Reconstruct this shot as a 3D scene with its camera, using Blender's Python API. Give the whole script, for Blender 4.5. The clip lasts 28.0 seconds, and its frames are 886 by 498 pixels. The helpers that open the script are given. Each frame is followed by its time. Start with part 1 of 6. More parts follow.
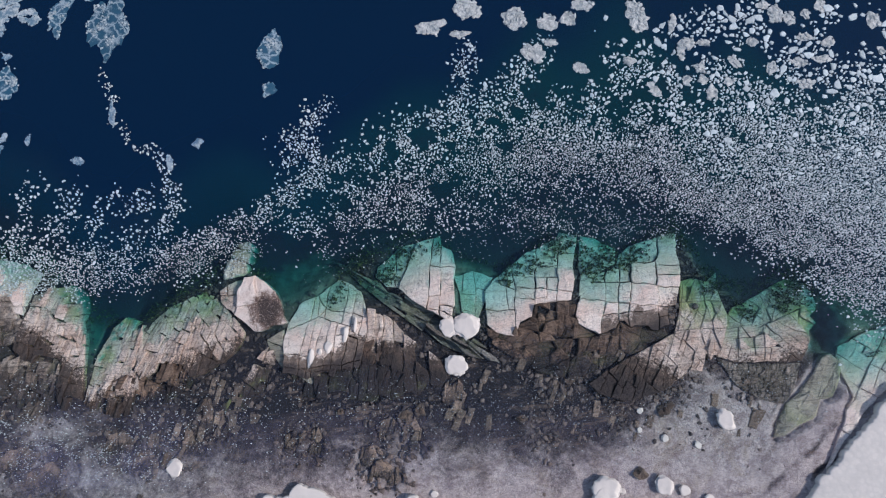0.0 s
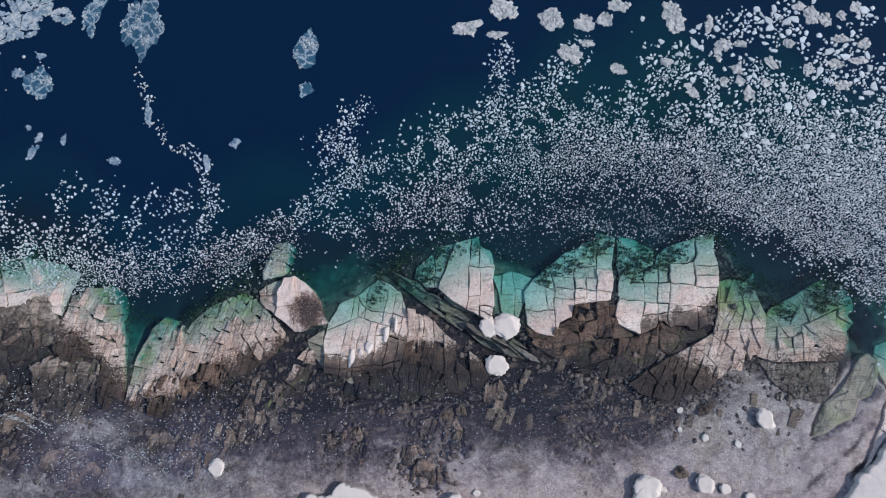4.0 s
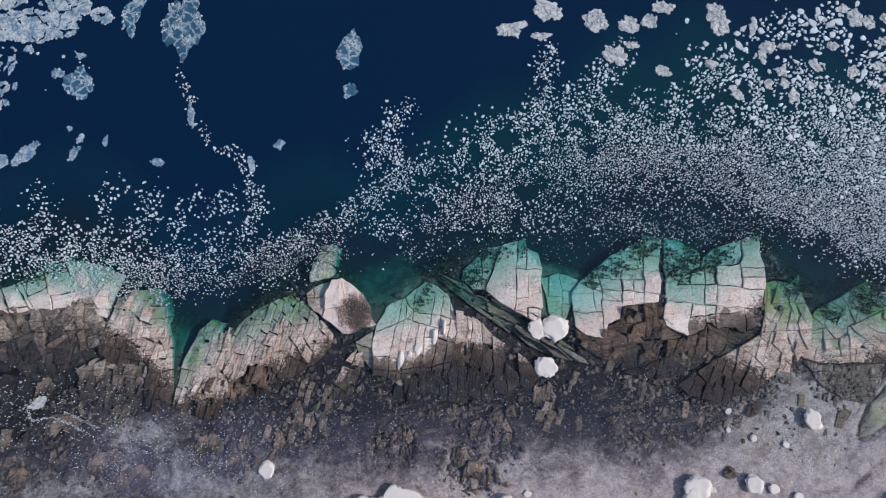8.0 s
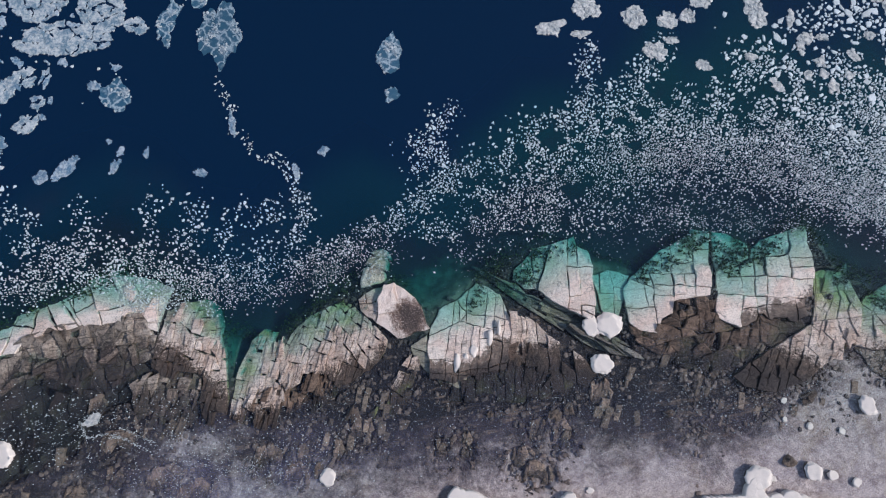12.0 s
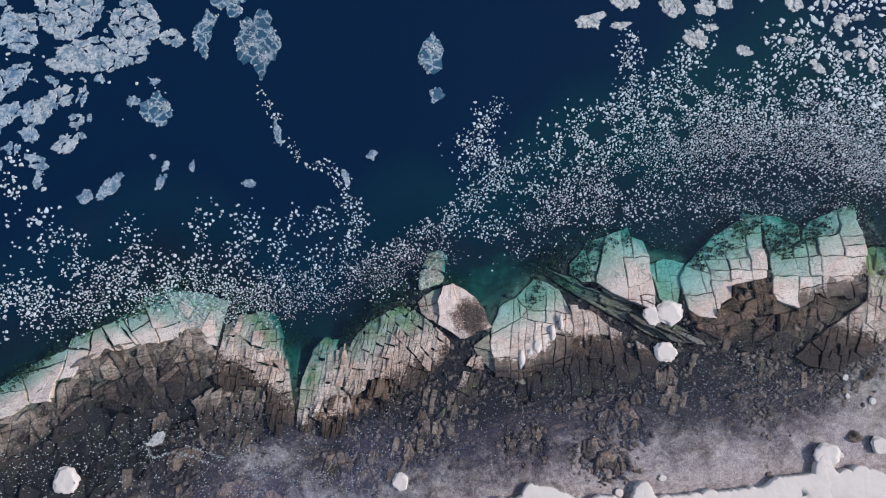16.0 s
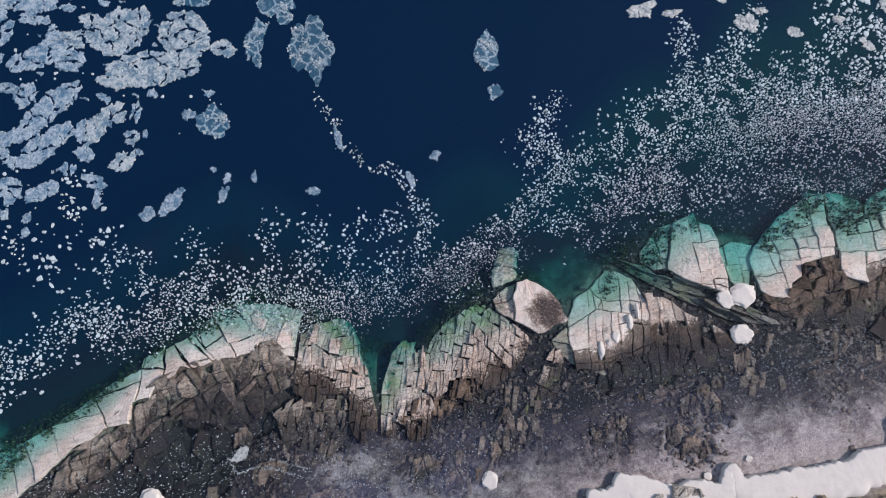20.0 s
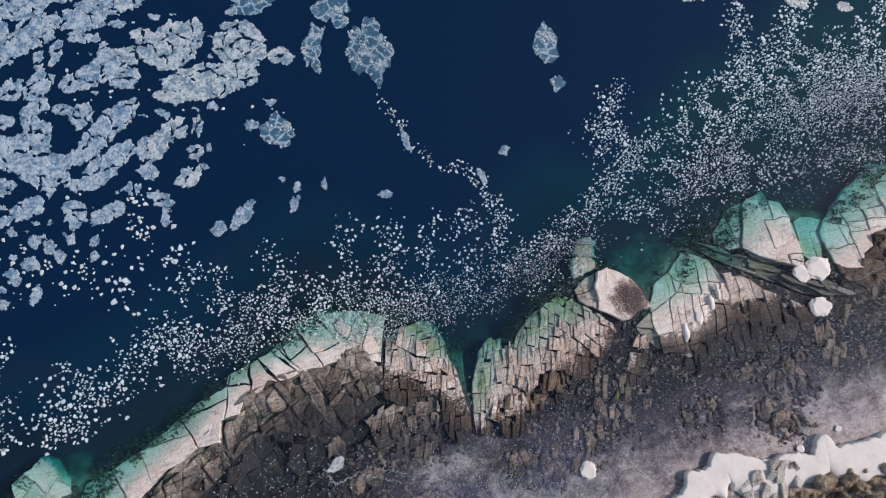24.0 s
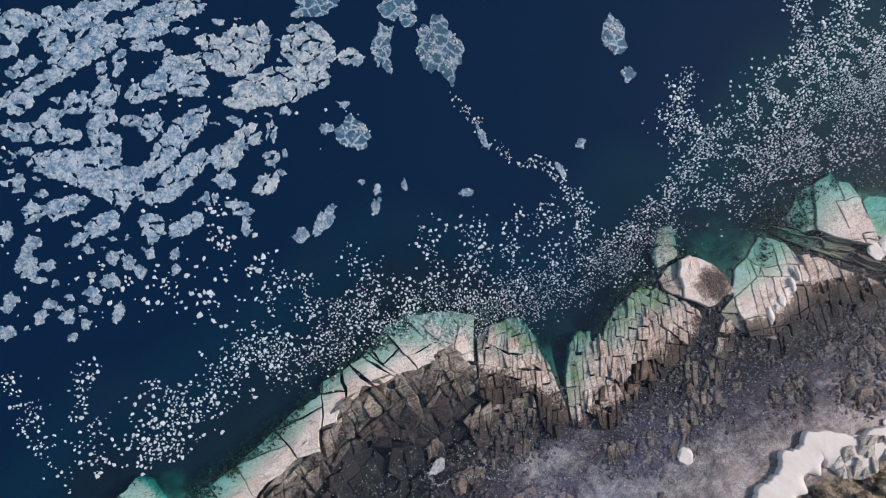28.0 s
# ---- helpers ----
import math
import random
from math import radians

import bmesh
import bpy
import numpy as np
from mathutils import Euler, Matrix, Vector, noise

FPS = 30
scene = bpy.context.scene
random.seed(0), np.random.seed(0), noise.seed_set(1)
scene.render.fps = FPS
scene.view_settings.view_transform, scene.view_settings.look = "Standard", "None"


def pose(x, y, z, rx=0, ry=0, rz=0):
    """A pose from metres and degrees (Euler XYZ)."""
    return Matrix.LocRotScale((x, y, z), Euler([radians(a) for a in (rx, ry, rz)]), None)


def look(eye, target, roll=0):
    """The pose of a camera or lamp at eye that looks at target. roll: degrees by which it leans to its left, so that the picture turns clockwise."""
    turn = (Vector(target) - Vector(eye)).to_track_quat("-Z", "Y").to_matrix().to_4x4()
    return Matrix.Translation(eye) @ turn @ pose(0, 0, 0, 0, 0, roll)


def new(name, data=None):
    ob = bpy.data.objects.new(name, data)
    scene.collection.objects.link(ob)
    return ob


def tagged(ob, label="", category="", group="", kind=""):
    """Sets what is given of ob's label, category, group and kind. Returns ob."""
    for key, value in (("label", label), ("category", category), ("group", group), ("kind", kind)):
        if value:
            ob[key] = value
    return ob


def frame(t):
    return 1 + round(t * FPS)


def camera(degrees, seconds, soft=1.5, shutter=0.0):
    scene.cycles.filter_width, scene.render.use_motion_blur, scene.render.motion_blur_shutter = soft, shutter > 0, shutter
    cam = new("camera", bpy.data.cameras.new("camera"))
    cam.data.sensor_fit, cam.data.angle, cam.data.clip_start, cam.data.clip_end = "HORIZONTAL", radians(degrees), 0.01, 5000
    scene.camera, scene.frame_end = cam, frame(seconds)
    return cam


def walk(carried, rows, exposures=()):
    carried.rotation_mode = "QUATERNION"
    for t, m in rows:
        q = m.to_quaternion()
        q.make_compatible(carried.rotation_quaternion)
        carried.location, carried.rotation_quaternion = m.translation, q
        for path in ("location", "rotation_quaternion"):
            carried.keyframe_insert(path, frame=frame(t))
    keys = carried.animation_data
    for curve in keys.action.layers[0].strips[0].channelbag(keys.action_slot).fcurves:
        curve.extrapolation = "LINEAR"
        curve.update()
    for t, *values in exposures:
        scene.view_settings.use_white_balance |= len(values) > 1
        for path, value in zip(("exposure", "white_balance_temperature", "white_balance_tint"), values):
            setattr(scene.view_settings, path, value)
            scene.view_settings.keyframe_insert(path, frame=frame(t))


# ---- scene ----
cam = camera(66.37, 28.0, soft=1.2)
# seconds, place in metres, turn in degrees
ROWS = [
    (0, -1.46, -8.19, 83.96, 10.780, 3.591, -5.610),
    (1, -2.72, -7.93, 84.20, 10.680, 3.484, -5.597),
    (2, -4.05, -7.65, 84.40, 10.566, 3.380, -5.601),
    (3, -5.44, -7.32, 84.59, 10.444, 3.284, -5.630),
    (3.5, -6.17, -7.14, 84.68, 10.378, 3.240, -5.645),
    (5.5, -9.22, -6.34, 85.06, 10.041, 3.016, -5.715),
    (6, -10.08, -6.10, 85.14, 9.954, 2.918, -5.724),
    (7, -11.90, -5.60, 85.31, 9.801, 2.735, -5.743),
    (8, -13.79, -5.09, 85.49, 9.660, 2.537, -5.808),
    (9, -15.75, -4.59, 85.64, 9.528, 2.334, -6.006),
    (10, -17.74, -4.16, 85.81, 9.398, 2.139, -6.446),
    (11, -19.77, -3.74, 85.94, 9.275, 1.949, -7.138),
    (12, -21.82, -3.27, 86.02, 9.174, 1.739, -8.015),
    (12.5, -22.87, -3.03, 86.03, 9.121, 1.631, -8.473),
    (14.5, -27.36, -2.09, 86.15, 8.914, 1.167, -10.219),
    (15, -28.58, -1.86, 86.16, 8.866, 1.024, -10.608),
    (16, -31.13, -1.32, 86.21, 8.820, 0.756, -11.370),
    (17, -33.81, -0.75, 86.17, 8.786, 0.500, -12.135),
    (18, -36.60, -0.12, 86.14, 8.780, 0.229, -12.950),
    (19, -39.52, 0.52, 86.12, 8.775, -0.040, -13.876),
    (20, -42.47, 1.21, 86.05, 8.770, -0.343, -14.996),
    (21, -45.53, 1.98, 85.96, 8.775, -0.644, -16.105),
    (21.5, -47.10, 2.38, 85.91, 8.770, -0.794, -16.626),
    (23.5, -53.42, 4.41, 85.62, 8.715, -1.569, -18.734),
    (24, -55.01, 5.02, 85.49, 8.671, -1.791, -19.229),
    (25, -58.27, 6.32, 85.21, 8.568, -2.213, -20.138),
    (26, -61.61, 7.73, 84.93, 8.468, -2.654, -20.952),
    (27, -64.95, 9.17, 84.74, 8.369, -3.188, -21.717),
    (28, -68.29, 10.67, 84.54, 8.291, -3.781, -22.351),
]
walk(cam, [(t, pose(*p)) for t, *p in ROWS], [(0, -0.1, 6280, 10), (14, -0.03, 6380, 10), (20, 0.0, 6500, 10), (28, 0.05, 6760, 10)])

# ---- light ----
SUN_FROM = Vector((0.78, -0.16, 0.72)).normalized()
world = bpy.data.worlds.new("sky")
world.use_nodes = True
scene.world = world
wn = world.node_tree.nodes
sky = wn.new("ShaderNodeTexSky")
sky.sky_type, sky.sun_disc = "NISHITA", False
sky.sun_elevation = math.asin(SUN_FROM.z)
sky.sun_rotation = math.atan2(SUN_FROM.x, SUN_FROM.y)
wn["Background"].inputs["Strength"].default_value = 0.14
world.node_tree.links.new(sky.outputs[0], wn["Background"].inputs["Color"])
sun_data = bpy.data.lights.new("sun", "SUN")
sun_data.energy, sun_data.angle, sun_data.color = 3.1, radians(0.6), (1.0, 0.945, 0.895)
sun = new("sun", sun_data)
sun.matrix_world = look(SUN_FROM * 200, (0, 0, 0))
scene.view_settings.exposure = 0.0


# ---- materials ----
class Nodes:
    """A small wrapper that adds shader nodes and links them."""

    def __init__(self, name):
        self.material = bpy.data.materials.new(name)
        self.material.use_nodes = True
        self.tree = self.material.node_tree
        self.tree.nodes.clear()

    def add(self, kind, settings=None, **inputs):
        node = self.tree.nodes.new("ShaderNode" + kind)
        settings = settings or {}
        if "operation" in settings:
            node.operation = settings["operation"]
        if "data_type" in settings:
            node.data_type = settings["data_type"]
        if "interpolation_type" in settings:
            node.interpolation_type = settings["interpolation_type"]
        if "feature" in settings:
            node.feature = settings["feature"]
        if "attribute_name" in settings:
            node.attribute_name = settings["attribute_name"]
        for key, value in inputs.items():
            socket = node.inputs[int(key[1:])] if key[0] == "i" and key[1:].isdigit() else node.inputs[key.replace("_", " ")]
            if isinstance(value, bpy.types.NodeSocket):
                self.tree.links.new(value, socket)
            else:
                socket.default_value = value
        return node

    def math(self, op, a, b=0.0, c=0.0):
        return self.add("Math", {"operation": op}, i0=a, i1=b, i2=c).outputs[0]

    def mix(self, factor, a, b):
        node = self.add("Mix", {"data_type": "RGBA"}, i0=factor)
        for n, value in ((6, a), (7, b)):
            if isinstance(value, bpy.types.NodeSocket):
                self.tree.links.new(value, node.inputs[n])
            else:
                node.inputs[n].default_value = (*value, 1)
        return node.outputs[2]

    def ramp(self, value, low, high):
        return self.add("MapRange", {"interpolation_type": "SMOOTHSTEP"}, Value=value, From_Min=low, From_Max=high).outputs[0]

    def noise(self, scale, detail=4.0, rough=0.6, vector=None, distort=0.0):
        node = self.add("TexNoise", Scale=scale, Detail=detail, Roughness=rough, Distortion=distort)
        self.tree.links.new(vector or self.place(), node.inputs["Vector"])
        return node.outputs["Fac"]

    def place(self):
        return self.add("NewGeometry").outputs["Position"]

    def stretched(self, angle, sx, sy):
        node = self.add("Mapping", Vector=self.place(), Rotation=(0, 0, radians(angle)), Scale=(sx, sy, 1))
        return node.outputs[0]

    def attribute(self, name):
        return self.add("Attribute", {"attribute_name": name}).outputs["Fac"]

    def bump(self, height, strength, distance=0.1):
        return self.add("Bump", Strength=strength, Distance=distance, Height=height).outputs[0]

    def out(self, shader):
        self.add("OutputMaterial", Surface=shader)
        return self.material

    def surface(self, colour, rough, normal=None, **more):
        node = self.add("BsdfPrincipled", Base_Color=colour, Roughness=rough, **more)
        if normal:
            self.tree.links.new(normal, node.inputs["Normal"])
        return self.out(node.outputs[0])


# weedy: height where weed starts, on scarp rocks where painted near-black starts
def rock_material(name, pale, warm, dark, streak_angle, algae=0.3, wet=0.6, worn=0.45, vary=0.36, weedy=-1.35, under=((0.105, 0.072, 0.057), (0.038, 0.026, 0.022))):
    n = Nodes(name)
    each = n.add("ObjectInfo").outputs["Random"]
    broad = n.ramp(n.noise(0.3, 5), 0.36, 0.66)
    grain = n.noise(5.5, 6, 0.72)
    streak = n.noise(1.0, 6, 0.68, n.stretched(-streak_angle, 0.35, 2.4))
    colour = n.mix(broad, pale, warm)
    colour = n.mix(n.math("MULTIPLY", n.ramp(streak, 0.5, 0.74), worn), colour, dark)
    colour = n.mix(n.math("MULTIPLY", n.ramp(grain, 0.52, 0.66), worn), colour, dark)
    pits = n.ramp(n.noise(2.6, 7, 0.8), 0.57, 0.66)
    colour = n.mix(n.math("MULTIPLY", pits, worn * 0.9), colour, dark)
    # broken, stained rock where the surface has come away; near-black under colours paint scarps fading into dark water
    stain_dim = n.ramp(n.math("ADD", n.attribute("stain_dim"), n.math("MULTIPLY", n.math("SUBTRACT", n.noise(3.2, 8, 0.82), 0.5), 2.2)), 0.38, 0.62)
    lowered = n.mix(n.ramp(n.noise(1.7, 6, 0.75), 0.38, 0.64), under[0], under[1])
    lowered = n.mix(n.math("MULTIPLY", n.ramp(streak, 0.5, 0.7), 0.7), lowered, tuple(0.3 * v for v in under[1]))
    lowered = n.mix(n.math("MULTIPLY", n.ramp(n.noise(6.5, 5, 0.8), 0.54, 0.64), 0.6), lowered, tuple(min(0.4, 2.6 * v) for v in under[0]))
    # the lowest ends go near-black: dimming by murky water, put into the colour
    murk_dim = n.ramp(n.math("ADD", n.attribute("stain_dim"), n.math("MULTIPLY", n.math("SUBTRACT", n.noise(1.3, 7, 0.75), 0.5), 1.1)), 0.8, 1.45)
    lowered = n.mix(n.math("MULTIPLY", murk_dim, 0.85), lowered, (0.022, 0.0165, 0.020))
    colour = n.mix(stain_dim, colour, lowered)
    # dark crusts of lichen and dried weed
    crust = n.math("MULTIPLY", n.ramp(n.noise(0.55, 7, 0.72), 0.56, 0.66), n.ramp(grain, 0.4, 0.6))
    colour = n.mix(n.math("MULTIPLY", crust, worn), colour, (0.09, 0.06, 0.05))
    # hairline cracks, along the joints and at random
    web = n.add("TexVoronoi", {"feature": "DISTANCE_TO_EDGE"}, Vector=n.add("VectorMath", {"operation": "ADD"}, i0=n.stretched(-streak_angle, 0.55, 1.15), i1=n.add("TexNoise", Vector=n.place(), Scale=0.9, Detail=4.0).outputs["Color"]).outputs[0], Scale=1.0)
    crack = n.math("MULTIPLY", n.ramp(web.outputs["Distance"], 0.05, 0.0), n.ramp(n.noise(0.5, 4), 0.48, 0.62))
    colour = n.mix(n.math("MULTIPLY", crack, 0.6), colour, (0.05, 0.04, 0.035))
    pepper = n.math("MULTIPLY", n.ramp(n.noise(10.0, 4, 0.8), 0.56, 0.63), n.ramp(n.noise(0.8, 6, 0.75), 0.42, 0.6))
    colour = n.mix(n.math("MULTIPLY", pepper, 0.85), colour, (0.07, 0.05, 0.042))
    # narrow splits that follow the grain of the rock
    splits = n.noise(1.0, 5, 0.6, n.stretched(-streak_angle, 0.16, 5.0), 0.3)
    colour = n.mix(n.math("MULTIPLY", n.ramp(splits, 0.57, 0.66), max(0.0, worn - 0.55) * 2.0), colour, tuple(0.35 * v for v in dark))
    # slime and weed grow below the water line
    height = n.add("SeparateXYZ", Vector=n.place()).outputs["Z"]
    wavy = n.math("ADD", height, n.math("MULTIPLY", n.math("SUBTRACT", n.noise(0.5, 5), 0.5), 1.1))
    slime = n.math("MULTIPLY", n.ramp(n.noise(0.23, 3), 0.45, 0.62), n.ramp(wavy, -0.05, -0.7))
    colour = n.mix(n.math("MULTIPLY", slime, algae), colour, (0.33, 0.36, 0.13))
    # where weedy is above -1, near-black stands in for dimming by dark water
    weed_dark = n.ramp(n.math("ADD", wavy, n.math("MULTIPLY", n.math("SUBTRACT", grain, 0.5), 2.2)), weedy + 0.1, weedy - 0.7)
    colour = n.mix(weed_dark, colour, (0.06, 0.056, 0.024) if weedy < -1 else (0.020, 0.015, 0.018))
    tone = n.math("ADD", 1.0 - vary * 0.55, n.math("MULTIPLY", each, vary))
    hsv = n.add("HueSaturation", Color=colour, Value=tone)
    height_map = n.math("ADD", n.noise(2.0, 8, 0.72), n.math("MULTIPLY", streak, 0.7))
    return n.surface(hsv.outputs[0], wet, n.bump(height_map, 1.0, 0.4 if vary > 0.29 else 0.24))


PALE_ROCK = rock_material("pale_rock", (0.87, 0.75, 0.67), (0.80, 0.61, 0.525), (0.24, 0.175, 0.145), 78, 0.3, 0.6, 0.55, 0.16, under=((0.24, 0.17, 0.135), (0.10, 0.068, 0.055)))
TAN_ROCK = rock_material("tan_rock", (0.78, 0.65, 0.57), (0.62, 0.45, 0.365), (0.11, 0.075, 0.06), 64, 0.8, 0.6, 0.78, 0.34)
RUST_ROCK = rock_material("rust_rock", (0.24, 0.16, 0.115), (0.095, 0.058, 0.042), (0.018, 0.012, 0.011), 62, 0.2, 0.6, 0.95, 0.6, -0.45, ((0.034, 0.024, 0.026), (0.011, 0.008, 0.011)))
BROWN_ROCK = rock_material("brown_rock", (0.19, 0.138, 0.108), (0.10, 0.067, 0.053), (0.022, 0.016, 0.015), 66, 0.08, 0.5, 0.9, 0.6, -0.3, ((0.038, 0.028, 0.027), (0.018, 0.013, 0.015)))
GREY_ROCK = rock_material("grey_rock", (0.37, 0.31, 0.265), (0.17, 0.132, 0.108), (0.02, 0.016, 0.014), 60, 0.1, 0.6, 0.95, 0.7, -0.25, ((0.050, 0.038, 0.037), (0.015, 0.011, 0.014)))
WEEDY_ROCK = rock_material("weedy_rock", (0.40, 0.36, 0.285), (0.28, 0.24, 0.185), (0.09, 0.075, 0.06), 58, 0.5, 0.6, 0.8, 0.15)
OUTCROP_ROCK = rock_material("outcrop_rock", (0.66, 0.60, 0.54), (0.50, 0.43, 0.37), (0.16, 0.13, 0.115), 60, 0.0, 0.7, 0.7, 0.4)
LAND_ROCK = rock_material("land_rock", (0.50, 0.38, 0.26), (0.33, 0.23, 0.15), (0.05, 0.035, 0.03), 30, 0.0, 0.7, 0.9, 0.4)
BLOCK_ROCK = rock_material("block_rock", (0.40, 0.335, 0.285), (0.20, 0.157, 0.128), (0.03, 0.023, 0.02), 62, 0.1, 0.6, 0.95, 0.85, -0.8, ((0.13, 0.098, 0.084), (0.045, 0.034, 0.032)))
CREVICE_ROCK = rock_material("crevice_rock", (0.34, 0.30, 0.26), (0.20, 0.17, 0.14), (0.03, 0.025, 0.02), 52, 0.2, 0.6, 0.9, 0.6)


def stone_material():
    n = Nodes("loose_stone")
    each = n.add("NewGeometry").outputs["Random Per Island"]
    colour = n.mix(n.math("POWER", each, 2.5), (0.045, 0.033, 0.034), (0.22, 0.16, 0.137))
    colour = n.mix(n.math("MULTIPLY", n.ramp(n.noise(4.0, 6, 0.7), 0.45, 0.7), 0.6), colour, (0.08, 0.06, 0.05))
    return n.surface(colour, 0.6, n.bump(n.noise(4.0, 6), 0.6, 0.1))


STONE = stone_material()


def weed_material():
    n = Nodes("seaweed")
    each = n.add("NewGeometry").outputs["Random Per Island"]
    colour = n.mix(n.ramp(each, 0.6, 1.0), (0.045, 0.04, 0.022), (0.22, 0.19, 0.06))
    return n.surface(colour, 0.5)


WEED = weed_material()


def seabed_material():
    n = Nodes("seabed")
    tone = n.math("MULTIPLY", n.ramp(n.noise(0.35, 8, 0.76), 0.38, 0.66), n.ramp(n.attribute("silt"), -0.6, 0.0))
    colour = n.mix(tone, (0.009, 0.0065, 0.013), (0.052, 0.037, 0.05))
    pebble = n.ramp(n.noise(3.2, 6, 0.78), 0.5, 0.72)
    colour = n.mix(n.math("MULTIPLY", pebble, n.math("ADD", 0.1, n.math("MULTIPLY", n.ramp(n.attribute("silt"), -0.35, 0.1), 0.7))), colour, (0.125, 0.082, 0.082))
    strata = n.noise(0.9, 7, 0.7, n.stretched(-66, 0.35, 1.7))
    colour = n.mix(n.math("MULTIPLY", n.ramp(strata, 0.5, 0.68), n.math("MULTIPLY", n.ramp(n.noise(0.19, 4), 0.40, 0.6), 0.85)), colour, (0.25, 0.17, 0.13))
    drift = n.math("ADD", n.math("SUBTRACT", n.noise(0.3, 7, 0.7, None, 0.6), 0.5), n.math("MULTIPLY", n.math("SUBTRACT", n.noise(2.2, 6, 0.75), 0.5), 0.45))
    silt = n.ramp(n.math("ADD", n.attribute("silt"), n.math("MULTIPLY", drift, 1.7)), 0.12, 0.85)
    pale = n.mix(n.ramp(n.noise(0.8, 7, 0.72), 0.36, 0.68), (0.66, 0.57, 0.555), (0.40, 0.33, 0.335))
    pale = n.mix(n.math("MULTIPLY", n.ramp(n.noise(0.21, 6, 0.7, None, 0.8), 0.5, 0.68), 0.6), pale, (0.42, 0.335, 0.26))
    pale = n.mix(n.math("MULTIPLY", n.ramp(n.noise(0.6, 8, 0.8, n.stretched(-60, 0.6, 1.3)), 0.52, 0.64), 0.6), pale, (0.17, 0.115, 0.12))
    # sand ripples
    ripples = n.ramp(n.noise(2.6, 6, 0.7, n.stretched(-12, 0.8, 1.4), 1.0), 0.46, 0.6)
    pale = n.mix(n.math("MULTIPLY", ripples, 0.38), pale, (0.17, 0.118, 0.118))
    pale = n.mix(n.math("MULTIPLY", n.ramp(n.noise(0.45, 6, 0.7), 0.5, 0.66), 0.45), pale, (0.145, 0.095, 0.095))
    colour = n.mix(silt, colour, pale)
    floor = n.mix(n.ramp(n.noise(0.6, 5), 0.35, 0.65), (0.28, 0.27, 0.21), (0.13, 0.125, 0.095))
    colour = n.mix(n.attribute("sand"), colour, floor)
    dark = n.ramp(n.math("ADD", n.attribute("weed_dark"), n.math("MULTIPLY", n.math("SUBTRACT", n.noise(1.1, 6, 0.7), 0.5), 0.9)), 0.35, 0.65)
    colour = n.mix(dark, colour, (0.075, 0.05, 0.062))
    turf = n.mix(n.ramp(n.noise(1.1, 8, 0.75), 0.42, 0.58), (0.44, 0.34, 0.23), (0.07, 0.05, 0.04))
    colour = n.mix(n.attribute("land"), colour, turf)
    return n.surface(colour, 0.75, n.bump(n.noise(2.4, 8, 0.75), 1.0, 0.4))


def water_material():
    n = Nodes("sea_water")
    eastward = n.ramp(n.add("SeparateXYZ", Vector=n.place()).outputs["X"], -50.0, 5.0)
    depth = n.attribute("depth")
    fade = [n.math("POWER", 2.718, n.math("MULTIPLY", depth, -k)) for k in (0.62, 0.075, 0.085)]
    tint = n.add("CombineColor", Red=fade[0], Green=fade[1], Blue=fade[2]).outputs[0]
    clear = n.add("BsdfTransparent", Color=tint).outputs[0]
    murk = n.add("BsdfDiffuse", Color=n.mix(n.ramp(depth, 8.5, 13.0), n.mix(n.math("MULTIPLY", n.ramp(depth, 3.6, 7.0), n.ramp(n.noise(0.09, 3), 0.2, 0.48)), (0.014, 0.0235, 0.054), n.mix(eastward, (0.0032, 0.027, 0.062), (0.0034, 0.040, 0.058))), (0.0017, 0.0165, 0.050))).outputs[0]
    body = n.add("MixShader", i0=n.math("SUBTRACT", 1.0, n.math("POWER", 2.718, n.math("MULTIPLY", depth, -0.13))), i1=clear, i2=murk).outputs[0]
    # a thin skin of slush drifts on the sheltered water
    skin = n.noise(0.16, 5, 0.6, n.stretched(28, 0.8, 1.5), 0.4)
    grains = n.ramp(n.noise(5.0, 4, 0.75), 0.35, 0.75)
    slush = n.math("MULTIPLY", n.math("MULTIPLY", n.attribute("slush"), n.ramp(skin, 0.28, 0.7)), n.math("ADD", 0.6, n.math("MULTIPLY", grains, 0.6)))
    frazil = n.add("BsdfDiffuse", Color=(0.38, 0.375, 0.64, 1)).outputs[0]
    body = n.add("MixShader", i0=slush, i1=body, i2=frazil).outputs[0]
    ripple = n.bump(n.noise(2.2, 4, 0.55, n.stretched(30, 1.0, 2.2)), 0.3, 0.06)
    gloss = n.add("BsdfGlossy", Color=(1, 1, 1, 1), Roughness=0.08, Normal=ripple).outputs[0]
    facing = n.add("LayerWeight", Normal=ripple).outputs["Facing"]
    mirror = n.math("ADD", 0.02, n.math("MULTIPLY", n.math("POWER", facing, 5.0), 0.9))
    return n.out(n.add("MixShader", i0=mirror, i1=body, i2=gloss).outputs[0])


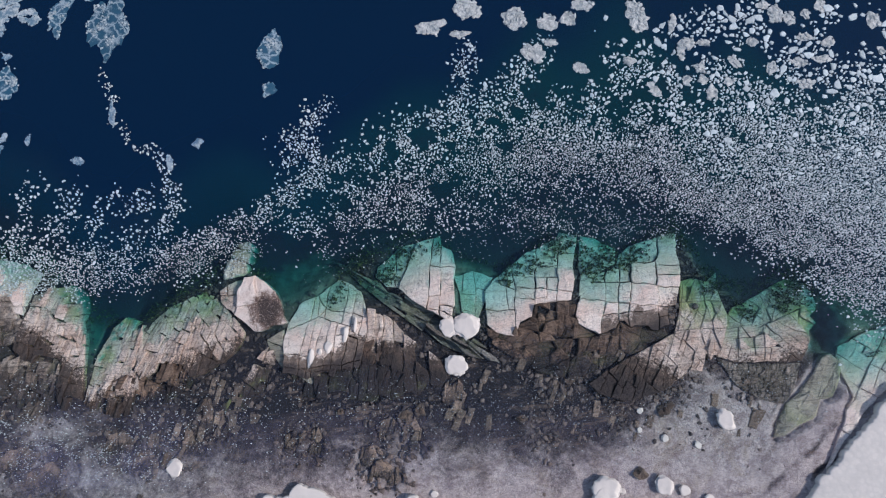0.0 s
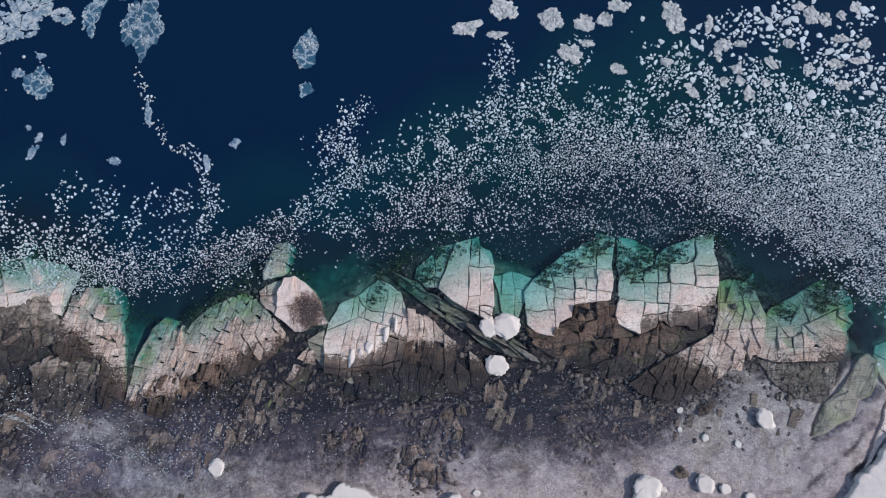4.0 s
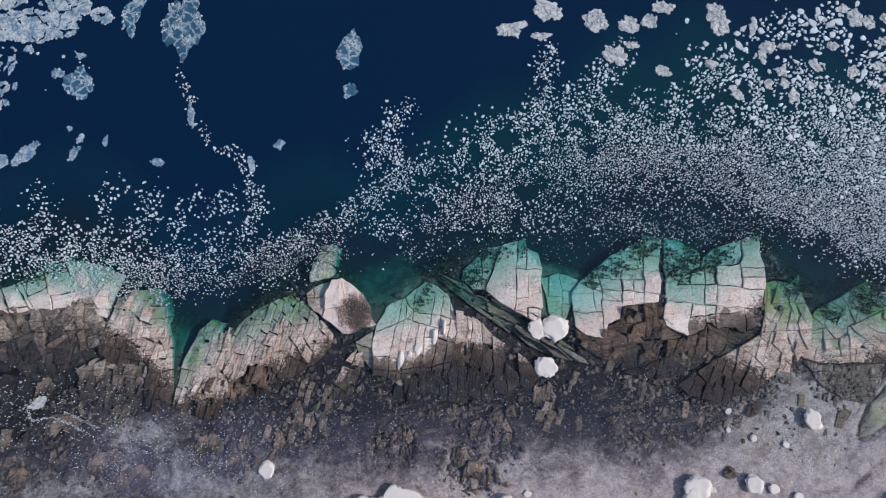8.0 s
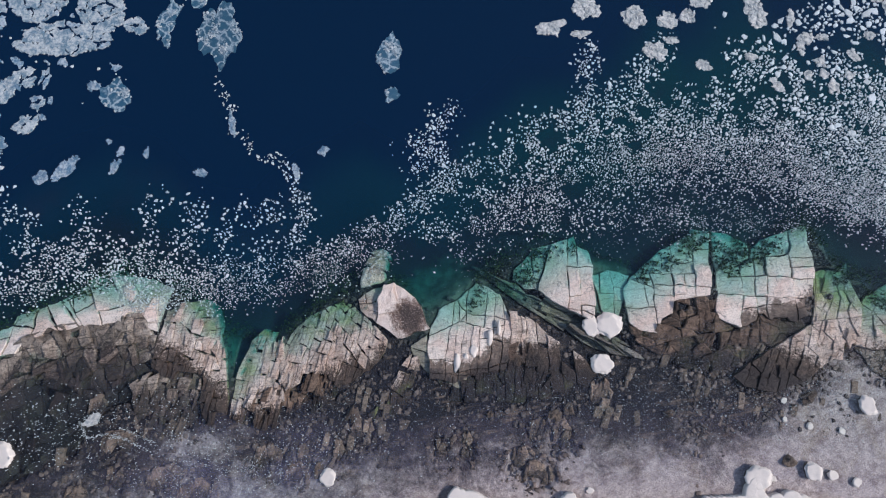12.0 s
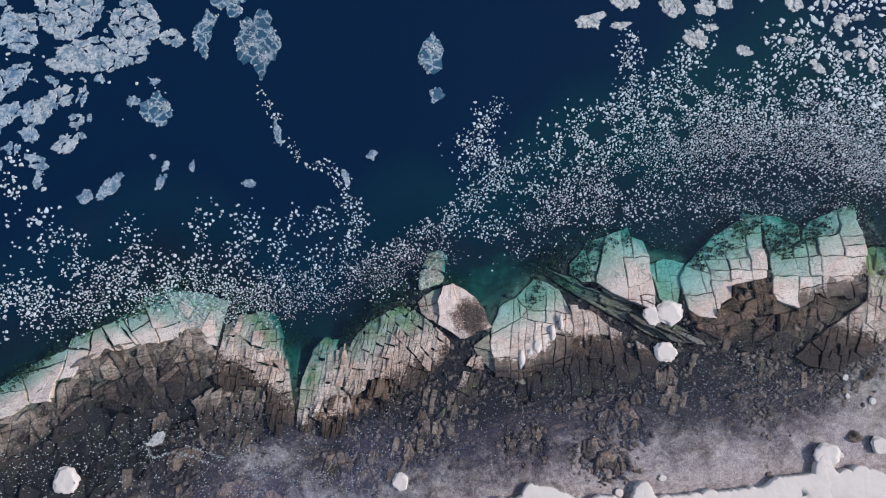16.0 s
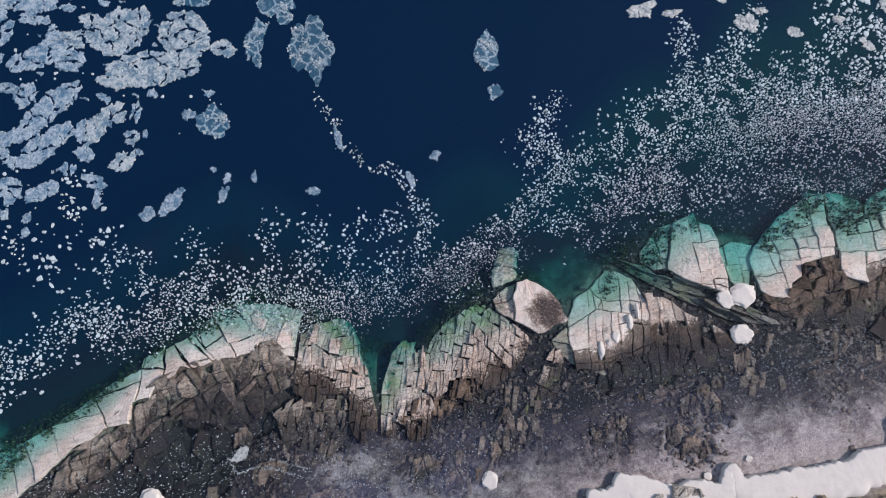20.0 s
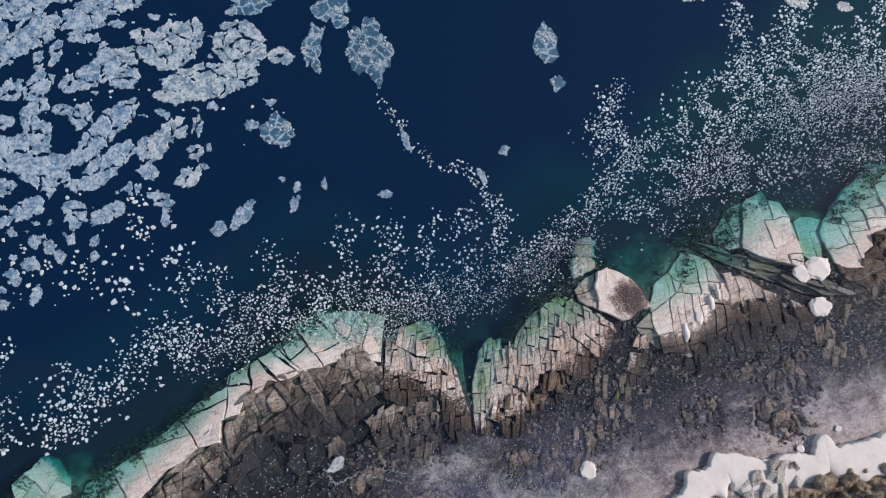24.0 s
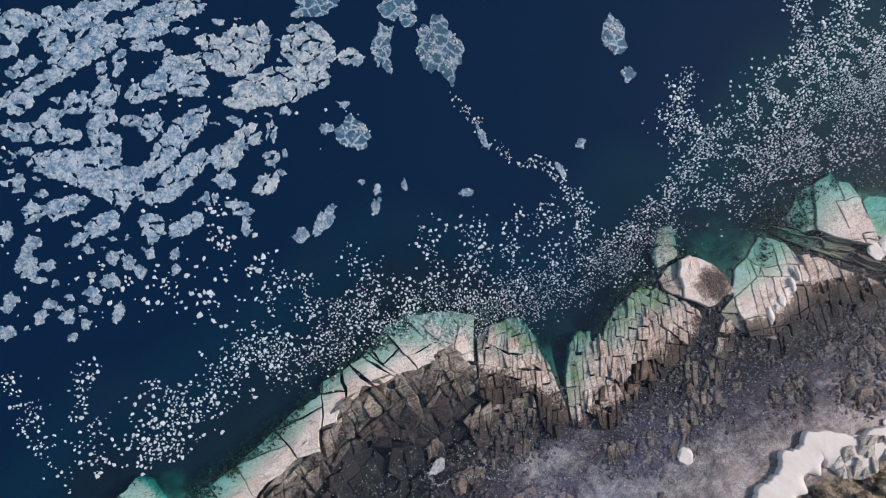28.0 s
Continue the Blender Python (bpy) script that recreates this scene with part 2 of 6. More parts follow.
def ice_material(name, white, blue, amount, veins=0.0):
    """Refrozen ice: pale rubble, darker where it is thin; veins draws a net of white ridges over thin ice."""
    n = Nodes(name)
    each = n.add("NewGeometry").outputs["Random Per Island"]
    patch = n.math("ADD", n.noise(0.75, 8, 0.78), n.math("MULTIPLY", n.math("SUBTRACT", n.noise(2.6, 6, 0.75), 0.5), 0.7))
    thin = n.math("MULTIPLY", n.ramp(patch, 0.40, 0.62), amount)
    if veins:
        bend = n.add("VectorMath", {"operation": "ADD"}, i0=n.place(), i1=n.add("TexNoise", Vector=n.place(), Scale=1.1, Detail=4.0).outputs["Color"]).outputs[0]
        cell = n.add("TexVoronoi", {"feature": "DISTANCE_TO_EDGE"}, Vector=bend, Scale=0.62).outputs["Distance"]
        net = n.ramp(n.math("ADD", cell, n.math("MULTIPLY", n.math("SUBTRACT", n.noise(2.5, 6, 0.75), 0.5), 0.3)), 0.11, 0.0)
        frost = n.ramp(n.noise(0.55, 7, 0.75), 0.5, 0.72)
        thin = n.math("SUBTRACT", 1.0, n.math("MAXIMUM", n.math("MULTIPLY", net, veins), frost))
    colour = n.mix(thin, white, blue)
    colour = n.mix(n.math("MULTIPLY", n.ramp(n.noise(4.2, 7, 0.8), 0.48, 0.64), 0.5 * amount), colour, blue)
    hsv = n.add("HueSaturation", Color=colour, Value=n.math("ADD", 0.8, n.math("MULTIPLY", each, 0.3)))
    return n.surface(hsv.outputs[0], 0.55, n.bump(n.noise(5.0, 6, 0.7), 0.6, 0.12))


FLOE_ICE = ice_material("floe_ice", (0.44, 0.495, 0.55), (0.075, 0.165, 0.26), 1.0)
THIN_ICE = ice_material("thin_ice", (0.42, 0.50, 0.56), (0.018, 0.085, 0.15), 1.0, 0.85)
PACK_ICE = ice_material("pack_ice", (0.52, 0.545, 0.56), (0.09, 0.175, 0.25), 0.95)
WHITE_FLOE = ice_material("white_floe_ice", (0.60, 0.585, 0.57), (0.22, 0.26, 0.285), 0.85)
BRASH_ICE = ice_material("brash_ice", (0.62, 0.66, 0.68), (0.37, 0.43, 0.465), 0.5)


def snow_material():
    n = Nodes("snow")
    colour = n.mix(n.ramp(n.noise(0.7, 6, 0.65), 0.4, 0.7), (0.68, 0.605, 0.56), (0.62, 0.555, 0.515))
    return n.surface(colour, 0.8, n.bump(n.noise(1.6, 7, 0.6), 0.35, 0.12))


def crusted_snow_material():
    n = Nodes("crusted_snow")
    cells = n.add("TexVoronoi", Vector=n.place(), Scale=1.6)
    colour = n.mix(n.ramp(n.noise(0.5, 6, 0.65), 0.35, 0.7), (0.645, 0.585, 0.55), (0.575, 0.525, 0.495))
    colour = n.mix(n.math("MULTIPLY", n.ramp(cells.outputs["Distance"], 0.3, 0.6), 0.35), colour, (0.50, 0.465, 0.445))
    return n.surface(colour, 0.75, n.bump(n.math("ADD", n.math("MULTIPLY", cells.outputs["Distance"], 0.4), n.noise(1.2, 6)), 0.35, 0.15))


CRUSTED_SNOW = crusted_snow_material()
SNOW = snow_material()
SEABED = seabed_material()
WATER = water_material()


# ---- plan of the shore ----
# sea-side edge of the ledges, and the foot of the snow bank, as lines from west to east
EDGE_X = [-160, -118, -105, -98, -85, -74, -65, -57, -51, -46, -40, -31, -25, -18, -9, -4, 1, 10, 13, 24, 27, 31, 37, 40, 45, 60, 120]
EDGE_Y = [-8, -2, 7, 4.5, 8, 12, 15, 11.5, 4, 2, 7, 10, 5, 8, 10.5, 7, 4, 9, 4, 8, 2, -2, 1, -3, -6, -8, 0]
BANK_X = [-160, -120, -45, -33.5, -30.7, -26, -21.7, -12.8, -4.4, 3.7, 10.4, 15.3, 20, 30, 34.5, 39, 44.6, 60, 120]
BANK_Y = [-60, -52, -29, -22.3, -21.2, -20.2, -20.4, -22.5, -23, -24.4, -23.4, -25.5, -27.5, -28.5, -24, -20, -15, -3, 40]


def hills(x, y, size, seed):
    """Smooth value noise between -1 and 1 for arrays of places."""
    rng = np.random.RandomState(seed)
    table = rng.rand(64, 64) * 2 - 1
    u, v = x / size, y / size
    i, j = np.floor(u).astype(int), np.floor(v).astype(int)
    a, b = u - i, v - j
    a, b = a * a * (3 - 2 * a), b * b * (3 - 2 * b)
    t = lambda p, q: table[p % 64, q % 64]
    return (t(i, j) * (1 - a) + t(i + 1, j) * a) * (1 - b) + (t(i, j + 1) * (1 - a) + t(i + 1, j + 1) * a) * b


def smooth(x, low, high):
    t = np.clip((x - low) / (high - low), 0, 1)
    return t * t * (3 - 2 * t)


def sea_distance(x, y):
    return y - np.interp(x, EDGE_X, EDGE_Y)


def bank_distance(x, y):
    return y - np.interp(x, BANK_X, BANK_Y)


def bed_height(x, y):
    out = sea_distance(x, y)
    up = bank_distance(x, y)
    east = smooth(x, -12, 18)
    lagoon = -0.5 + 0.1 * hills(x, y, 7, 3) + 0.05 * hills(x, y, 2.3, 4)
    near = smooth(up, 12 + 3 * east, 0)
    lagoon = lagoon * (1 - near) + 0.02 * near
    deep = -2.0 - (0.6 - 0.3 * smooth(x, -30, 15)) * np.clip(out, 0, 34) + 0.5 * hills(x, y, 5, 5)
    h = np.where(out > 0, np.minimum(deep, lagoon), lagoon)
    for px, py, rx, ry, drop in ((39.7, -6.0, 1.9, 4.2, 3.5), (-49.4, 2.2, 1.8, 3.8, 2.2), (-26.0, 7.0, 3.0, 3.0, 1.2)):
        lagoon = lagoon - drop * np.exp(-((x - px) / rx) ** 2 - ((y - py) / ry) ** 2)
    slope = smooth(out, -2.5, 1.5)
    h = lagoon * (1 - slope) + np.minimum(deep, lagoon) * slope
    return np.where(up < 0, 0.02 + 0.9 * smooth(-up, 2, 9) + (0.8 * hills(x, y, 2.6, 8) + 0.55 * hills(x, y, 1.2, 9)) * smooth(-up, 2, 5) + (1.0 * hills(x, y, 2.2, 18) + 0.6 * hills(x, y, 1.0, 19)) * smooth(-up, 4.5, 6.5) * smooth(x, 28, 20), h)


# ---- builders ----
def mesh_of(name, verts, faces, material, flat=True):
    mesh = bpy.data.meshes.new(name)
    mesh.from_pydata(verts, [], faces)
    if not flat:
        mesh.polygons.foreach_set("use_smooth", [True] * len(mesh.polygons))
    mesh.materials.append(material)
    mesh.update()
    return mesh


def part(name, mesh, parent, label=""):
    ob = new(name, mesh)
    ob.parent = parent
    return tagged(ob, label)


def base(name, x, y, z, label, category, group="", kind=""):
    ob = new(name)
    ob.location = (x, y, z)
    bpy.context.view_layer.update()
    return tagged(ob, label, category, group, kind)


def grid_mesh(name, xs, ys, z, material, extra, far):
    """One sheet over the grid xs by ys, with a skirt of wide faces out to the distance far."""
    xs, ys = np.r_[-far, xs, far], np.r_[-far, ys, far]
    z = np.pad(z, 1, mode="edge")
    nx, ny = len(xs), len(ys)
    gx, gy = np.meshgrid(xs, ys)
    verts = np.stack([gx, gy, z], -1).reshape(-1, 3)
    k = np.arange(nx * ny).reshape(ny, nx)
    faces = np.stack([k[:-1, :-1], k[:-1, 1:], k[1:, 1:], k[1:, :-1]], -1).reshape(-1, 4)
    mesh = bpy.data.meshes.new(name)
    mesh.vertices.add(len(verts))
    mesh.vertices.foreach_set("co", verts.ravel())
    mesh.loops.add(faces.size)
    mesh.loops.foreach_set("vertex_index", faces.ravel())
    mesh.polygons.add(len(faces))
    mesh.polygons.foreach_set("loop_start", np.arange(0, faces.size, 4))
    mesh.polygons.foreach_set("use_smooth", np.ones(len(faces), bool))
    mesh.update(calc_edges=True)
    for key, values in extra.items():
        mesh.attributes.new(key, "FLOAT", "POINT").data.foreach_set("value", np.pad(values, 1, mode="edge").ravel())
    mesh.materials.append(material)
    return mesh


GX, GY = np.arange(-126, 66, 0.35), np.arange(-40, 84, 0.35)
MX, MY = np.meshgrid(GX, GY)
BED = bed_height(MX, MY)
SLAB = np.full(BED.shape, -99.0)  # heights of the ledge tops
wander = 3.6 * hills(MX, MY, 8, 21) + 2.2 * hills(MX, MY, 3.4, 22) + 1.2 * hills(MX, MY, 1.5, 23)
SILT_X = [-120, -70, -60, -50, -40, -28, -16, -8, 1.6, 9.6, 16.6, 23.5, 30.7, 35.4, 44, 60]
SILT_Y = [-17, -10.5, -8.2, -8.6, -12.2, -13.6, -13.8, -15.2, -17.8, -18.3, -14.6, -11.0, -10.2, -10.2, -6, 0]
inshore = np.interp(MX, SILT_X, SILT_Y) - MY + 0.5 * wander
silt = smooth(inshore, -4.5, 8) * (0.42 + 0.16 * smooth(MX, -52, -34) + 0.44 * smooth(MX, -32, 6)) * smooth(sea_distance(MX, MY), 2, -4)
# tongues of silt and dark weed lie side by side in the east
tongue = np.sin((MY - 0.86 * MX + 1.0 * hills(MX, MY, 6, 31) + 0.4 * hills(MX, MY, 1.6, 32)) * 1.8) * smooth(MX - 0.4 * MY, 32, 40) * smooth(MX, 47, 40) * (0.6 + 0.5 * hills(MX, MY, 3.0, 33))
silt = np.maximum(silt, 0.5 * np.exp(-(((MX + 57) / 7) ** 2 + ((MY + 9.5) / 3.6) ** 2)))
silt = np.maximum(silt, 0.75 * np.exp(-(((MX - 28.3) / 2.4) ** 2 + ((MY + 7.8) / 3.2) ** 2)))
silt = np.clip(silt * 1.05 + 0.45 * np.clip(tongue, 0, 1) - 0.9 * np.clip(-tongue, 0, 1) - 0.5 * np.exp(-(((MX - 31) / 3.5) ** 2 + ((MY + 10.5) / 2.2) ** 2)), 0, 1) - 0.8 * smooth(inshore, -2.0, -6.0)
# bare pale floor shows turquoise in three pools between the ledges
sand = sum(np.exp(-(((MX - x) / r) ** 2 + ((MY - y) / r) ** 2)) * f for x, y, r, f in ((-23, 6.5, 5, 0.8), (-51, 1.5, 3.8, 0.55), (43, -5.5, 4.5, 1), (-2.5, 3, 4, 1), (-99.8, 5, 2.5, 1)))
sand = np.clip(sand * 1.3, 0, 1)
weed_dark = smooth(sea_distance(MX, MY) + 1.5 * hills(MX, MY, 4, 11), -2.5, 0.5) * (1 - sand)
land = smooth(-bank_distance(MX, MY), 3.5, 5) * smooth(MX, 32, 24)
def cut(poly, ax, ay, limit):
    """The part of a polygon on the side of a line where ax * x + ay * y < limit."""
    made = []
    for (x0, y0), (x1, y1) in zip(poly, poly[1:] + poly[:1]):
        d0, d1 = ax * x0 + ay * y0 - limit, ax * x1 + ay * y1 - limit
        if d0 <= 0:
            made.append((x0, y0))
        if d0 * d1 < 0:
            f = d0 / (d0 - d1)
            made.append((x0 + f * (x1 - x0), y0 + f * (y1 - y0)))
    return made


def area(poly):
    return 0.5 * sum(x0 * y1 - x1 * y0 for (x0, y0), (x1, y1) in zip(poly, poly[1:] + poly[:1]))


def shrunk(poly, gap):
    """The polygon drawn in towards its middle by about gap."""
    cx, cy = sum(p[0] for p in poly) / len(poly), sum(p[1] for p in poly) / len(poly)
    made = []
    for x, y in poly:
        d = math.hypot(x - cx, y - cy) or 1
        f = max(0.2, 1 - gap * 1.25 / d)
        made.append((cx + (x - cx) * f, cy + (y - cy) * f))
    return made


def mark(poly, z):
    """Notes in the grid of depths that a top at height z lies over this polygon."""
    xs, ys = [p[0] for p in poly], [p[1] for p in poly]
    i0, i1 = np.searchsorted(GX, [min(xs), max(xs)])
    j0, j1 = np.searchsorted(GY, [min(ys), max(ys)])
    px, py = MX[j0:j1, i0:i1], MY[j0:j1, i0:i1]
    inside = np.zeros(px.shape, bool)
    for (x0, y0), (x1, y1) in zip(poly, poly[1:] + poly[:1]):
        if y0 != y1:
            inside ^= ((y0 > py) != (y1 > py)) & (px < (x1 - x0) * (py - y0) / (y1 - y0) + x0)
    SLAB[j0:j1, i0:i1] = np.where(inside, np.maximum(SLAB[j0:j1, i0:i1], z(px, py)), SLAB[j0:j1, i0:i1])


def slab_mesh(poly, cx, cy, height, foot, chamfer, material, relief=0.03, stain_dim=None):
    """A jointed block: a flat or tilted top, worn edges and upright sides."""
    n = len(poly)
    inner = shrunk(poly, chamfer)
    verts = [(x - cx, y - cy, foot) for x, y in poly]
    verts += [(x - cx, y - cy, height(x, y) - chamfer * 0.8) for x, y in poly]
    verts += [(x - cx, y - cy, height(x, y)) for x, y in inner]
    mx, my = sum(p[0] for p in inner) / n, sum(p[1] for p in inner) / n

    def worn(x, y):
        return height(x, y) + relief * (noise.noise((x * 1.3, y * 1.3, 2.0)) + 0.6 * noise.noise((x * 3.1, y * 3.1, 5.0)))

    for f in (0.7, 0.38):
        ring = [(mx + (x - mx) * f, my + (y - my) * f) for x, y in inner]
        verts += [(x - cx, y - cy, worn(x, y)) for x, y in ring]
    verts.append((mx - cx, my - cy, worn(mx, my) + 0.02))
    faces = []
    for i in range(n):
        j = (i + 1) % n
        faces += [(k * n + i, k * n + j, (k + 1) * n + j, (k + 1) * n + i) for k in range(4)] + [(4 * n + i, 4 * n + j, 5 * n)]
    mesh = mesh_of("slab", verts, faces, material)
    if stain_dim:
        mesh.attributes.new("stain_dim", "FLOAT", "POINT").data.foreach_set("value", [stain_dim(v[0] + cx, v[1] + cy) for v in verts])
    return mesh


def warped(x, y, most):
    """Bends straight joints a little, the same way for neighbouring blocks."""
    at = Vector((x * 0.55, y * 0.55, 7.7))
    fine = Vector((x * 1.9, y * 1.9, 1.7))
    return (x + most * (0.3 * noise.noise(at) + 0.12 * noise.noise(fine)),
            y + most * (0.3 * noise.noise(at + Vector((31, 0, 0))) + 0.12 * noise.noise(fine + Vector((17, 0, 0)))))


def bent(poly, most, step=0.5):
    made = []
    for (x0, y0), (x1, y1) in zip(poly, poly[1:] + poly[:1]):
        k = max(1, min(7, int(math.hypot(x1 - x0, y1 - y0) / step)))
        made += [warped(x0 + (x1 - x0) * i / k, y0 + (y1 - y0) * i / k, most) for i in range(k)]
    return made


def blocks(outline, angle, wide, long, skew, rng, lean_most):
    """Splits an outline again and again along two sets of joints."""
    a, c = radians(angle), radians(angle + 90 + skew)
    normals = ((-math.sin(a), math.cos(a), wide), (math.sin(c), -math.cos(c), long))
    todo, done = [outline], []
    while todo:
        poly = todo.pop()
        if len(poly) < 3 or abs(area(poly)) < min(0.2, 0.1 * wide * long):
            continue
        spans = []
        for nx, ny, size in normals:
            d = [x * nx + y * ny for x, y in poly]
            spans.append(((max(d) - min(d)) / (size * rng.uniform(0.75, 1.7)), min(d), max(d), nx, ny))
        ratio, low, high, nx, ny = max(spans)
        if ratio < 1.15:
            done.append(poly)
            continue
        lean = rng.gauss(0, lean_most)
        nx, ny = nx * math.cos(lean) - ny * math.sin(lean), nx * math.sin(lean) + ny * math.cos(lean)
        d = [x * nx + y * ny for x, y in poly]
        at = min(d) + (max(d) - min(d)) * rng.uniform(0.36, 0.64)
        todo += [cut(poly, nx, ny, at), cut(poly, -nx, -ny, -at)]
    return done


def split(outline, joints):
    """Cuts an outline along drawn joints (x0, y0, x1, y1), each only through the pieces that it crosses."""
    cells = [outline]
    for x0, y0, x1, y1, share in [(*j, f) for f in (0.7, 0.55, 0.4) for j in joints]:
        length = math.hypot(x1 - x0, y1 - y0)
        ux, uy = (x1 - x0) / length, (y1 - y0) / length
        nx, ny = -uy, ux
        limit = nx * x0 + ny * y0
        made = []
        for cell in cells:
            along = []
            for (ax, ay), (bx, by) in zip(cell, cell[1:] + cell[:1]):
                d0, d1 = nx * ax + ny * ay - limit, nx * bx + ny * by - limit
                if d0 * d1 < 0:
                    f = d0 / (d0 - d1)
                    along.append((ax + f * (bx - ax) - x0) * ux + (ay + f * (by - ay) - y0) * uy)
            if len(along) < 2 or min(max(along), length) - max(min(along), 0) < share * (max(along) - min(along)):
                made.append(cell)
                continue
            halves = [cut(cell, nx, ny, limit), cut(cell, -nx, -ny, -limit)]
            made += halves if min(abs(area(h)) if len(h) > 2 else 0 for h in halves) > 0.12 else [cell]
        cells = made
    return cells


def inside(poly, x, y):
    odd = False
    for (x0, y0), (x1, y1) in zip(poly, poly[1:] + poly[:1]):
        if (y0 > y) != (y1 > y) and x < (x1 - x0) * (y - y0) / (y1 - y0) + x0:
            odd = not odd
    return odd


def shards(outline, angle, wide, long, rng):
    """Splits an outline into uneven many-sided blocks, drawn out along one direction."""
    a = radians(angle)
    c, s = math.cos(a), math.sin(a)
    flat = [((x * c + y * s) / long, (y * c - x * s) / wide) for x, y in outline]
    us, vs = [p[0] for p in flat], [p[1] for p in flat]
    seeds = []
    for i in range(int(min(us)) - 1, int(max(us)) + 2):
        for j in range(int(min(vs)) - 1, int(max(vs)) + 2):
            seeds.append((i + rng.uniform(-0.1, 1.1), j + (0.5 if i % 2 else 0) + rng.uniform(-0.1, 1.1)))
    done = []
    for u, v in seeds:
        cell = flat
        for p, q in seeds:
            d = (p - u) ** 2 + (q - v) ** 2
            if 0 < d < 9:
                cell = cut(cell, p - u, q - v, (p * p + q * q - u * u - v * v) / 2)
                if len(cell) < 3:
                    break
        if len(cell) >= 3 and abs(area(cell)) > 0.12:
            done.append([(p * long * c - q * wide * s, p * long * s + q * wide * c) for p, q in cell])
    return done


def on_edge(outline, x, y):
    """The distance of a place from the outline."""
    best = 99.0
    for (x0, y0), (x1, y1) in zip(outline, outline[1:] + outline[:1]):
        dx, dy = x1 - x0, y1 - y0
        f = max(0, min(1, ((x - x0) * dx + (y - y0) * dy) / (dx * dx + dy * dy + 1e-9)))
        best = min(best, math.hypot(x - x0 - f * dx, y - y0 - f * dy))
    return best


def softened(poly):
    """The polygon with its corners cut off twice."""
    for _ in range(2):
        poly = [(x0 + (x1 - x0) * f, y0 + (y1 - y0) * f) for (x0, y0), (x1, y1) in zip(poly, poly[1:] + poly[:1]) for f in (0.25, 0.75)]
    return poly


def outward(outline):
    """Unit vectors that point out of an outline at its corners."""
    made = []
    for k, (x, y) in enumerate(outline):
        (x0, y0), (x1, y1) = outline[k - 1], outline[(k + 1) % len(outline)]
        d = math.hypot(x1 - x0, y1 - y0) or 1
        made.append(((y1 - y0) / d, (x0 - x1) / d))
    return made


def ledge(name, label, outline, angle, wide, long, surface, material, seed, category="rock ledge", gap=0.022, rough=0.1, tilt=0.04, skew=0.0, missing=0.0, foot=-3.2, teeth=0.0, lower=None, lean=0.075, worn=0.05, uneven=False, relief=0.04, fade=1.6, grow=0.0, rounded=False, joints=(), bright=(), whole=False, given=None):
    """A rock ledge split by two sets of joints; surface gives the height of its top at a place."""
    rng = random.Random(seed)
    if area(outline) < 0:
        outline = outline[::-1]
    outline = [(x + grow * nx, y + grow * ny) for (x, y), (nx, ny) in zip(outline, outward(outline))] if grow else outline
    ox, oy = sum(p[0] for p in outline) / len(outline), sum(p[1] for p in outline) / len(outline)
    # grows shoreward past the lower line: brown stain first, then painted-in dimming
    stain_dim = (lambda x, y: min(2.0, max(-0.2, 0.5 + (float(np.interp(x, line_x, line_y)) + 1.4 * noise.noise((x * 0.55, y * 0.3, 3.0)) + 0.7 * noise.noise((x * 1.7, y * 0.8, 8.0)) - y) / fade))) if lower else None
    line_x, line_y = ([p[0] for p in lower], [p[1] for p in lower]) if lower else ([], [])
    thing = base(name, ox, oy, -2.0, label, category, "rock ledges" if name == "rock_ledge" else "")
    pieces = []
    for cell in given or split(outline, joints):
        pieces += [cell] if whole else shards(cell, angle, wide, long, rng) if uneven else blocks(cell, angle, wide, long, skew, rng, lean)
    for cell in pieces:
        shone = any(inside(cell, x, y) for x, y in bright)
        cx, cy = sum(p[0] for p in cell) / len(cell), sum(p[1] for p in cell) / len(cell)
        if missing and on_edge(outline, cx, cy) < 0.6 * wide + 0.2 and rng.random() < missing:
            continue
        if teeth:
            slide = rng.uniform(-teeth, teeth)
            cell = [(x + slide * math.cos(radians(angle)), y + slide * math.sin(radians(angle))) for x, y in cell]
        cell = softened(cell) if rounded else cell
        cell = shrunk(bent(cell, 0.35 if uneven else min(1.0, 0.15 + wide * 0.35)), gap * rng.uniform(0.2, 1.8))
        cx, cy = sum(p[0] for p in cell) / len(cell), sum(p[1] for p in cell) / len(cell)
        lift, tx, ty = rng.gauss(0, rough), rng.gauss(0, tilt), rng.gauss(0, tilt)
        mid = float(surface(cx, cy)) + lift
        mid = max(mid, min(0.04, mid + 0.25)) if shone else mid
        e = 0.3
        gx = float(surface(cx + e, cy) - surface(cx - e, cy)) / (2 * e) * 0.9 + tx
        gy = float(surface(cx, cy + e) - surface(cx, cy - e)) / (2 * e) * 0.9 + ty
        top = lambda x, y: mid + gx * (x - cx) + gy * (y - cy)
        mark(cell, top)
        ob = part("slab", slab_mesh(cell, cx, cy, top, foot, min(0.06, wide * 0.05) if worn == 0.05 else worn, material, relief, None if shone else stain_dim), thing)
        ob.location = (cx - ox, cy - oy, 2.0)
    return thing


def dipping(x0, y0, z0, gx, gy, low=-2.2, high=0.6):
    return lambda x, y: np.clip(z0 + gx * (x - x0) + gy * (y - y0), low, high)


def line_dip(points, slope, z0, low=-2.2, high=0.5):
    """Heights that fall from z0 at a line of crest points towards the sea, slope per metre."""
    px, py = [p[0] for p in points], [p[1] for p in points]
    return lambda x, y: np.clip(z0 - slope * (y - np.interp(x, px, py)), low, high)


